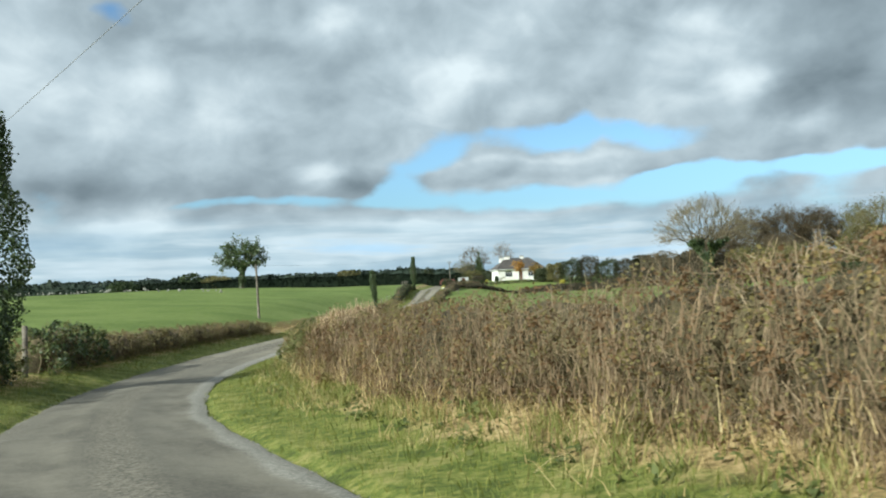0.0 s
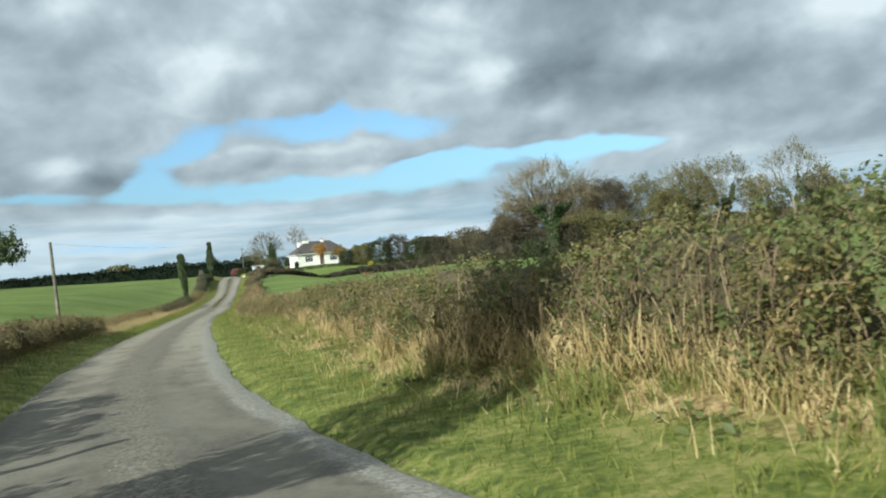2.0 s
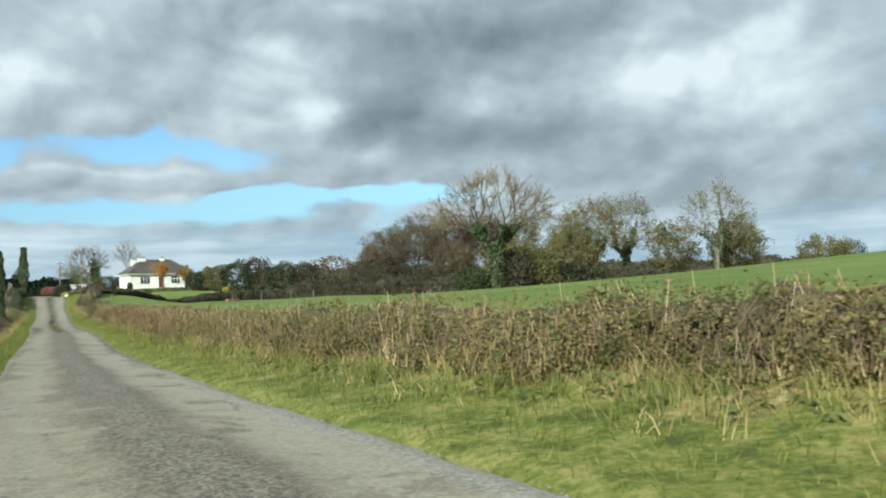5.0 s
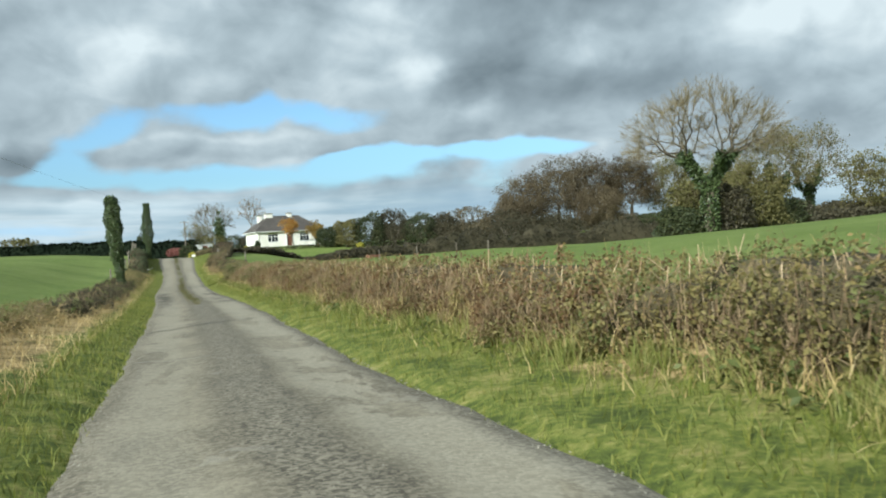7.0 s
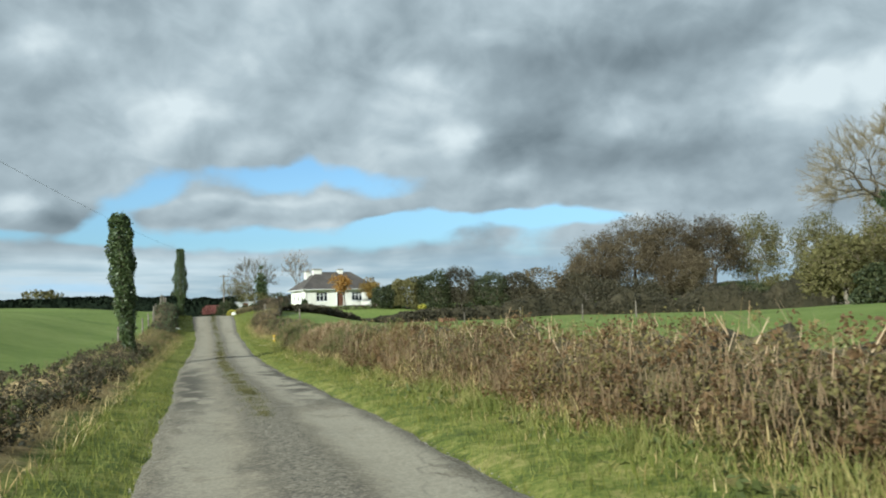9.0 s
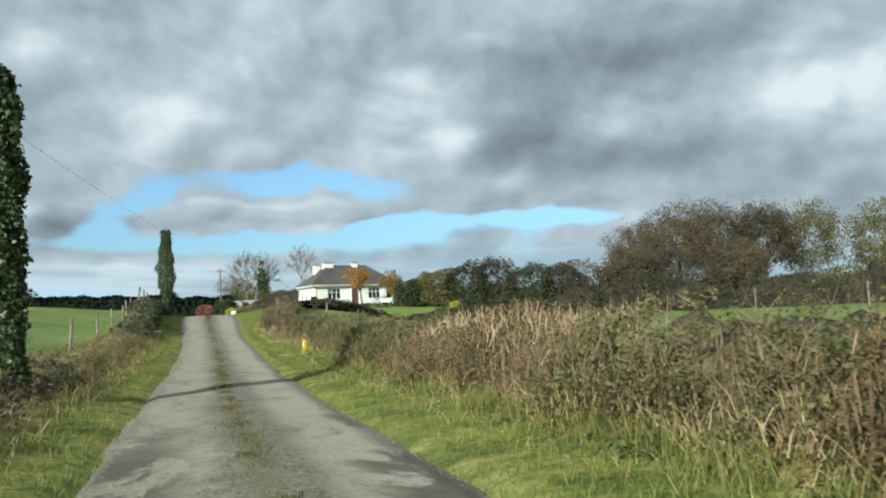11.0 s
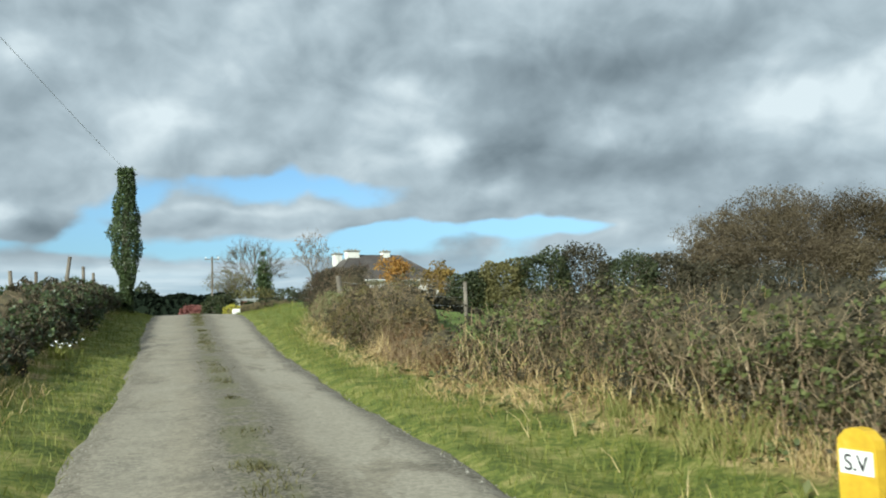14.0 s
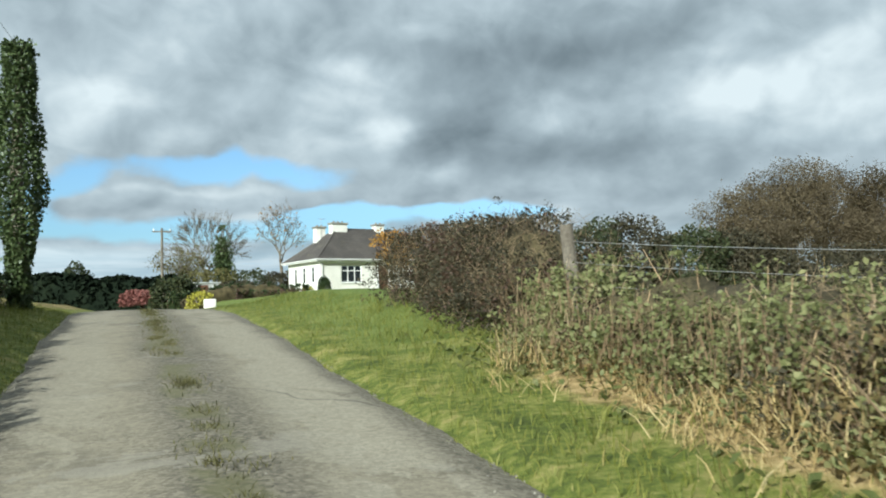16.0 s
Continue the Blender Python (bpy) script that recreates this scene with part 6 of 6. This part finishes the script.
garden_wall([(21.5, 226.5), (27.0, 226.9)], 0.8, "low white rendered garden wall")
hedge(row_of(151), [(4.5, 213), (9, 214.5), (14, 216), (20, 217)], 1.0, 0.6, "clipped low garden hedge in front of the house", leaf=LEAF_DARK, second=LEAF_MAROON, split=0.4, leaf_size=0.10, density=2.4, twigs=0.6, stems=1, stalks=0)
hedge(row_of(152), [(0.9, 213.5), (6.2, 215.5)], 1.0, 1.05, "tall clipped green garden hedge", leaf=LEAF_DARK, leaf_size=0.10, density=2.4, twigs=0.3, stems=1, stalks=0)
shrub(row_of(153), -0.4, 246.3, 1.7, 3.8, LEAF_RED, "wide low shrub with red autumn leaves", "shrub", 2600, 0.22, deep=2.6, z=1.3)
shrub(row_of(154), -0.4, 216.0, 2.1, 3.0, LEAF_SHRUB, "rounded dark green garden shrub", "shrub", 2600, 0.16)
shrub(row_of(155), -1.3, 195.2, 0.75, 1.1, LEAF_GOLD, "small golden-yellow conifer bush", "shrub", 900, 0.08)
shrub(row_of(156), 27.5, 212, 1.1, 1.3, LEAF_GOLD, "golden conifer bush on the lawn", "shrub", 1200, 0.12)
shrub(row_of(157), 9.6, 221, 0.9, 0.9, LEAF_GOLD, "small golden bush in the garden bed", "shrub", 700, 0.08)
shrub(row_of(158), 12.4, 226.8, 1.5, 1.0, LEAF_DARK, "small conical evergreen beside the house", "shrub", 1400, 0.12)
shrub(row_of(159), -6.2, 266.0, 5.4, 3.6, LEAF_SHRUB, "round dark evergreen rising over the far hedge", "shrub", 2200, 0.22)


# ---- poles and cables ----
def pole(x, y, tall, label, arm=True, lean=0.0, z=None):
    z = ground_at(x, y) if z is None else z
    root = thing("utility_pole", (x, y, z), label, "pole")
    v, f = tubes([(0, 0, -0.4)], [(lean * tall, 0, tall)], 0.13, 0.09, 12)
    put("shaft", mesh_from("shaft", v, f, True), TIMBER, root)
    if arm:
        part("crossarm", box(bmesh.new(), -0.75, 0.75, -0.05, 0.05, tall - 0.35, tall - 0.24, 0.01), TIMBER, root)
        for px in (-0.65, 0.65):
            v, f = tubes([(px, 0, tall - 0.24), (px, 0, tall - 0.14)], [(px, 0, tall - 0.14), (px, 0, tall - 0.06)], [0.02, 0.045], [0.045, 0.03], 8)
            put("insulator", mesh_from("insulator", v, f), PLATE, root)
    return (x + lean * tall, y, z + tall - 0.1)


def cable(a, b, sag, label, name="cable", r=0.011, mat=CABLE):
    a, b = np.array(a), np.array(b)
    t = np.linspace(0, 1, 28)[:, None]
    p = a + (b - a) * t
    p[:, 2] -= (4 * sag * t * (1 - t))[:, 0]
    v, f = cord(p - a, r)
    ob = put(name, mesh_from(name, v, f), mat, None, label, "cable")
    ob.location = a
    return ob


pole(0.3, 232.5, 6.7, "weathered timber utility pole with a crossarm")
field_pole = pole(-17.7, 80.5, 5.0, "pale leaning timber pole beyond the hedge", False, -0.03)
rear_pole = pole(22.0, -13.0, 12.4 - ground_at(22.0, -13.0), "timber utility pole beside the lane")
cable(field_pole, (-7.4, 182.6, ground_at(-7.4, 182.6) + 6.8), 0.5, "thin slack cable from the field pole to an ivy-clad trunk", r=0.006)
cable((-11.6, 21.4, ground_at(-11.6, 21.4) + 5.9), rear_pole, 0.2, "thin overhead cable crossing the lane", r=0.007)


# ---- fences ----
def post(x, y, tall, r=0.055, lean=(0.0, 0.0), label="weathered round timber fence post", group="fence posts", square=False):
    z = ground_at(x, y)
    v, f = tubes([(0, 0, -0.3)], [(lean[0] * tall, lean[1] * tall, tall)], r, r * 0.9, 8)
    cap = np.arange(8, 16)[None]
    return put_at("fence_post", mesh_from("fence_post", v, [f, cap]), TIMBER, (x, y, z), label, "post", group)


def put_at(name, me, mat, at, label, category, group=""):
    ob = put(name, me, mat, None, label, category, group)
    ob.location = at
    return ob


def wire_fence(posts, heights, label):
    """Wires strung from post to post."""
    root = thing("wire_fence", (*posts[0], ground_at(*posts[0])), label, "fence")
    base = np.array(root.location)
    for h in heights:
        pts = np.array([(x, y, ground_at(x, y) + h) for x, y in posts]) - base
        v, f = cord(pts, 0.004, 4)
        put("wire", mesh_from("wire", v, f), WIRE, root)


rng = row_of(171)
left_posts = [(float(x_left(y)) - 3.1, y) for y in (131, 138, 145.5, 152, 158.5, 163.5, 168)] + [(-9.6, 174.5), (-9.1, 179.5), (-8.9, 183.5)]
for x, y in left_posts:
    tall = rng.uniform(0.95, 1.35) if y < 170 else 2.45 - ground_at(x, y)
    post(x, y, tall, 0.055 if y < 170 else 0.075, (rng.normal(0, 0.05) if y != 174.5 else 0.14, rng.normal(0, 0.05)))
wire_fence(left_posts, (0.45, 0.85), "sagging wire fence along the field bank")
field_posts = [(18.7, 135.7), (18.2, 142), (17.4, 151), (16.6, 162)]
for x, y in field_posts:
    post(x, y, rng.uniform(1.0, 1.2), 0.05, (rng.normal(0, 0.03), 0), group="pasture fence posts")
post(-0.4, 166.8, 1.35, 0.09, (-0.12, 0.0), "stout leaning timber strainer post in the hedge", "strainer posts")
post(1.6, 160.6, 1.02, 0.06, (0.0, 0.0), "timber post in the bramble bank", "strainer posts")
for drop in (0.15, 0.4, 0.65):
    cable((-0.52, 166.8, ground_at(-0.4, 166.8) + 1.3 - drop), (1.6, 160.6, ground_at(1.6, 160.6) + 1.0 - drop), 0.05, "fence wire above the brambles", "fence_wire", 0.003, WIRE)
post(float(x_left(24.6)) - 2.1, 24.6, 1.45, 0.09, (0.02, 0), "grey timber gatepost at the hedge's end", "gateposts")


# ---- valve marker ----
def marker_post(x, y):
    z = ground_at(x, y) - 0.07
    root = thing("marker_post", (x, y, z), "short round-topped yellow concrete marker post", "post")
    bm = bmesh.new()
    prof = [(-0.138, -0.2), (0.138, -0.2), (0.14, 0.49), (0.128, 0.54), (0.07, 0.592), (0.025, 0.605), (-0.025, 0.605), (-0.07, 0.592), (-0.128, 0.54), (-0.14, 0.49)]
    lo = [bm.verts.new((px, -0.055, pz)) for px, pz in prof]
    hi = [bm.verts.new((px, 0.03, pz)) for px, pz in prof]
    bm.faces.new(lo), bm.faces.new(hi[::-1])
    for j in range(len(prof)):
        k = (j + 1) % len(prof)
        bm.faces.new((lo[k], lo[j], hi[j], hi[k]))
    bmesh.ops.recalc_face_normals(bm, faces=bm.faces)
    part("body", bm, YELLOW, root)
    plate = part("plate", box(bmesh.new(), -0.118, 0.118, -0.0625, -0.056, 0.335, 0.475, 0.002), PLATE, root, "small white plate")
    cu = bpy.data.curves.new("lettering", "FONT")
    cu.body, cu.size, cu.align_x, cu.extrude, cu.offset = "S.V", 0.135, "CENTER", 0.001, 0.0015
    tmp = new("lettering", cu)
    dg = bpy.context.evaluated_depsgraph_get()
    me = bpy.data.meshes.new_from_object(tmp.evaluated_get(dg))
    bpy.data.objects.remove(tmp)
    me.transform(Matrix.Translation((0, -0.064, 0.356)) @ Matrix.Rotation(radians(90), 4, "X"))
    me.materials.clear()
    put("lettering", me, INK_AND_ROOM_DARK, plate)
    root.rotation_euler[2] = radians(-86)
    return root


marker_post(-2.73, 142.5)
bm = bmesh.new()
box(bm, -0.4, 0.3, -0.3, 0.3, -0.1, 0.03, 0.012)
ob = part("concrete_slab", bm, SLAB)
ob.location = (-3.35, 142.9, ground_at(-3.35, 142.9))
tagged(ob, "small pale concrete valve cover slab beside the marker", "slab")

# roadside stones, trough
bm = bmesh.new()
box(bm, -0.22, 0.22, -0.15, 0.15, -0.1, 0.34, 0.04)
ob = part("gate_stone", bm, WHITE_STONE)
ob.location = (-1.35, 192.0, ground_at(-1.35, 192.0))
tagged(ob, "whitewashed block at the garden entrance", "stone")
rng = row_of(181)
spot_x, spot_y = float(x_left(156.2)) - 1.25, 156.2
root = thing("flowering_plant", (spot_x, spot_y, ground_at(spot_x, spot_y)), "clump of white flowers at the foot of the bank", "plant")
p = np.stack([rng.normal(0, 0.1, 60), rng.normal(0, 0.1, 60), np.zeros(60)], 1)
put("leaf_tuft", mesh_from("leaf_tuft", *blades(rng, p, 0.3, 0.02, 0.4)), GRASS, root, "", "", "", "stuff")
p = np.stack([rng.normal(0, 0.12, 26), rng.normal(0, 0.12, 26), rng.uniform(0.22, 0.38, 26)], 1)
put("blossom", mesh_from("blossom", *leaves(rng, p, 0.06, 1.0, 1.0)), PAINT, root, "white blossom", "", "", "stuff")
root = thing("cattle_trough", (21.0, 180.5, ground_at(21.0, 180.5)), "rust-red cattle trough standing in the pasture", "trough")
root.rotation_euler[2] = radians(25)
bm = bmesh.new()
box(bm, -1.0, 1.0, -0.35, 0.35, 0.15, 0.52, 0.03)
top = [f for f in bm.faces if f.normal.z > 0.9 and f.calc_area() > 0.5]
bmesh.ops.inset_region(bm, faces=top, thickness=0.05)
bmesh.ops.translate(bm, vec=(0, 0, -0.3), verts=list({v for f in top for v in f.verts}))
part("basin", bm, RUST, root)
for px in (-0.9, 0.9):
    for py in (-0.3, 0.3):
        part("leg", box(bmesh.new(), px - 0.04, px + 0.04, py - 0.04, py + 0.04, -0.1, 0.16), RUST, root)

# ---- grass on the verges ----
def verge_grass():
    rng = row_of(201)
    n = 84000
    y = rng.uniform(-4, 188, n)
    right = rng.random(n) < 0.58
    w = verge_width(y)
    o = np.where(right, rng.uniform(0.0, 1.0, n) ** 0.9 * (w + 0.15) - 0.05, rng.uniform(-0.03, 1.0, n) * np.interp(y, [56, 62, 110, 125], [2.0, 0.9, 0.9, 1.6]))
    x = np.where(right, x_right(y) + o, x_left(y) - o)
    edge = np.where(right, o / w, o / 2.0)
    bare = smooth(0.45, 0.7, edge + 0.12 * bumps(x, y, 2.6, 4)) * smooth(0.6, 1.0, dryness(y)) * right
    keep = rng.random(n) > 0.88 * bare
    x, y, edge = x[keep], y[keep], edge[keep]
    p = np.stack([x, y, np.maximum(height(x, y), z_road(y) - 0.04) - 0.015], 1)
    tall = 0.09 + 0.08 * edge + 0.16 * smooth(0.0, 0.7, bumps(x, y, 1.9, 5)) * smooth(0.15, 0.5, edge)
    v, f = blades(rng, p, tall, 0.011, 0.5)
    put("verge_grass", mesh_from("verge_grass", v, f), GRASS, None, "short green grass blades on the lane's verges", "grass", "", "stuff")
    n = 26000
    y = rng.uniform(-4, 166, n)
    w = verge_width(y)
    o = w * rng.uniform(0.45, 1.1, n)
    x = x_right(y) + o
    keep = bumps(x, y, 0.9, 8) + bumps(x, y, 2.3, 2) > rng.uniform(-0.5, 1.1, n)
    keep &= (rng.random(n) < dryness(y)) & (np.hypot(x + 2.85, y - 142.3) > 0.7)
    p = np.stack([x, y, height(x, y) - 0.015], 1)[keep]
    m = 14000
    ly = rng.uniform(58, 152, m)
    lx = x_left(ly) - rng.uniform(0.75, 2.6, m)
    some = bumps(lx, ly, 0.9, 3) + bumps(lx, ly, 2.5, 6) > rng.uniform(-1.2, 0.7, m)
    p = np.concatenate([p, np.stack([lx, ly, height(lx, ly) - 0.015], 1)[some]])
    v, f = blades(rng, p, rng.uniform(0.12, 0.32, len(p)), 0.010, 0.9)
    put("dead_grass", mesh_from("dead_grass", v, f), STRAW, None, "bleached dead grass lying along the hedge foot", "grass", "", "stuff")
    # long tussocks against the hedge foot
    n = 540
    y = rng.uniform(0, 147, n)
    x = x_right(y) + verge_width(y) * rng.uniform(0.72, 1.02, n)
    x, y = x[np.hypot(x + 2.85, y - 142.3) > 0.9], y[np.hypot(x + 2.85, y - 142.3) > 0.9]
    cx, cy, size = np.repeat(x, 34), np.repeat(y, 34), np.repeat(rng.uniform(0.2, 0.42, len(x)), 34)
    cx, cy = cx + rng.normal(size=len(cx)) * size * 0.3, cy + rng.normal(size=len(cx)) * size * 0.3
    v, f = blades(rng, np.stack([cx, cy, height(cx, cy) - 0.02], 1), size, 0.011, 0.42)
    put("tussock_grass", mesh_from("tussock_grass", v, f), TUSSOCK, None, "long yellow-green grass tussocks at the hedge foot", "grass", "", "stuff")
    # broad-leaved weeds towards the hedge foot
    n = 900
    y = rng.uniform(-4, 170, n)
    x = x_right(y) + verge_width(y) * rng.uniform(0.6, 1.08, n)
    clear = np.hypot(x + 2.85, y - 142.3) > 0.7
    x, y = x[clear], y[clear]
    c = np.repeat(np.stack([x, y, height(x, y) + 0.05], 1), 9, 0)
    v, f = leaves(rng, c + rng.normal(size=c.shape) * [0.12, 0.12, 0.05], 0.055, 0.8, 1.9)
    put("verge_weeds", mesh_from("verge_weeds", v, f), LEAF_BRAMBLE, None, "broad-leaved green weeds among the verge grass", "weeds", "", "stuff")
    # tufts down the middle of the lane
    n = 300
    cy = rng.uniform(99, 186, n)
    keep = rng.random(n) < np.interp(cy, [99, 108, 120, 140, 150, 186], [0.1, 0.8, 1.0, 0.7, 0.35, 0.8])
    cy, size = np.repeat(cy[keep], 60), np.repeat(rng.uniform(0.08, 0.26, int(keep.sum())), 60)
    ck = np.repeat(0.49 + rng.normal(0, 0.018, int(keep.sum())), 60)
    y = cy + rng.normal(size=len(cy)) * size
    x = x_left(y) + (x_right(y) - x_left(y)) * ck + rng.normal(size=len(cy)) * size * 0.55
    p = np.stack([x, y, z_road(y) + 0.04], 1)
    v, f = blades(rng, p, 0.06, 0.011, 0.8)
    put("lane_tufts", mesh_from("lane_tufts", v, f), MOSS, None, "tufts of grass and moss growing down the lane's middle", "grass", "", "stuff")


verge_grass()


# ---- loose chippings along the lane ----
def chippings():
    rng = row_of(221)
    n = 9000
    y = rng.uniform(0, 188, n)
    kind = rng.random(n)
    u = np.where(kind < 0.35, np.abs(rng.normal(0, 0.03, n)) + 0.004, np.where(kind < 0.75, 0.996 - np.abs(rng.normal(0, 0.03, n)), rng.normal(0.5, 0.07, n)))
    x = x_left(y) + (x_right(y) - x_left(y)) * u
    r = rng.uniform(0.004, 0.012, n) * np.where(rng.random(n) < 0.05, 1.6, 1.0)
    z = z_road(y) + 0.05 * (1 - (2 * u - 1) ** 2) - 0.02 * (np.exp(-((u - 0.25) / 0.1) ** 2) + np.exp(-((u - 0.76) / 0.1) ** 2)) + r * 0.2
    a = rng.uniform(0, 6.283, n)
    ring = [np.stack([x + np.cos(a + k * 2.094) * r * rng.uniform(0.7, 1.3, n), y + np.sin(a + k * 2.094) * r * rng.uniform(0.7, 1.3, n), z - r * 0.5], 1) for k in range(3)]
    top = np.stack([x + rng.normal(size=n) * r * 0.3, y + rng.normal(size=n) * r * 0.3, z + r * rng.uniform(0.3, 0.8, n)], 1)
    v = np.stack([*ring, top], 1).reshape(-1, 3)
    i = np.arange(n)[:, None] * 4
    put("chippings", mesh_from("chippings", v, np.concatenate([i + [[0, 1, 3]], i + [[1, 2, 3]], i + [[2, 0, 3]]])), CHIPS, None, "loose grey stone chippings along the lane's edges", "gravel", "", "stuff")


chippings()


# ---- stone wall on the skyline of the left-hand pasture ----
def field_wall():
    rng = row_of(211)
    root = thing("field_wall", (-62, 150, ground_at(-62, 150)), "tumbled dry-stone wall along the pasture's crest", "wall")
    base = np.array(root.location)
    bm = bmesh.new()
    bmesh.ops.create_icosphere(bm, subdivisions=1, radius=0.5)
    for v in bm.verts:
        v.co += Vector(rng.normal(size=3)) * 0.07
    me = bpy.data.meshes.new("stone")
    bm.to_mesh(me)
    bm.free()
    me.materials.append(STONE)
    for j in range(230):
        t = rng.uniform(0, 1)
        x = -125 + 88 * t + rng.normal(0, 0.25)
        y = 118 + 26 * t + rng.normal(0, 0.3)
        s = rng.uniform(0.18, 0.42)
        ob = new("stone", me)
        ob.parent = root
        ob.location = Vector((x, y, ground_at(x, y) + s * 0.2 + rng.uniform(0, 0.5))) - Vector(base)
        ob.scale = (s * 1.3, s, s * 0.8)
        ob.rotation_euler = rng.uniform(0, 6, 3)


field_wall()
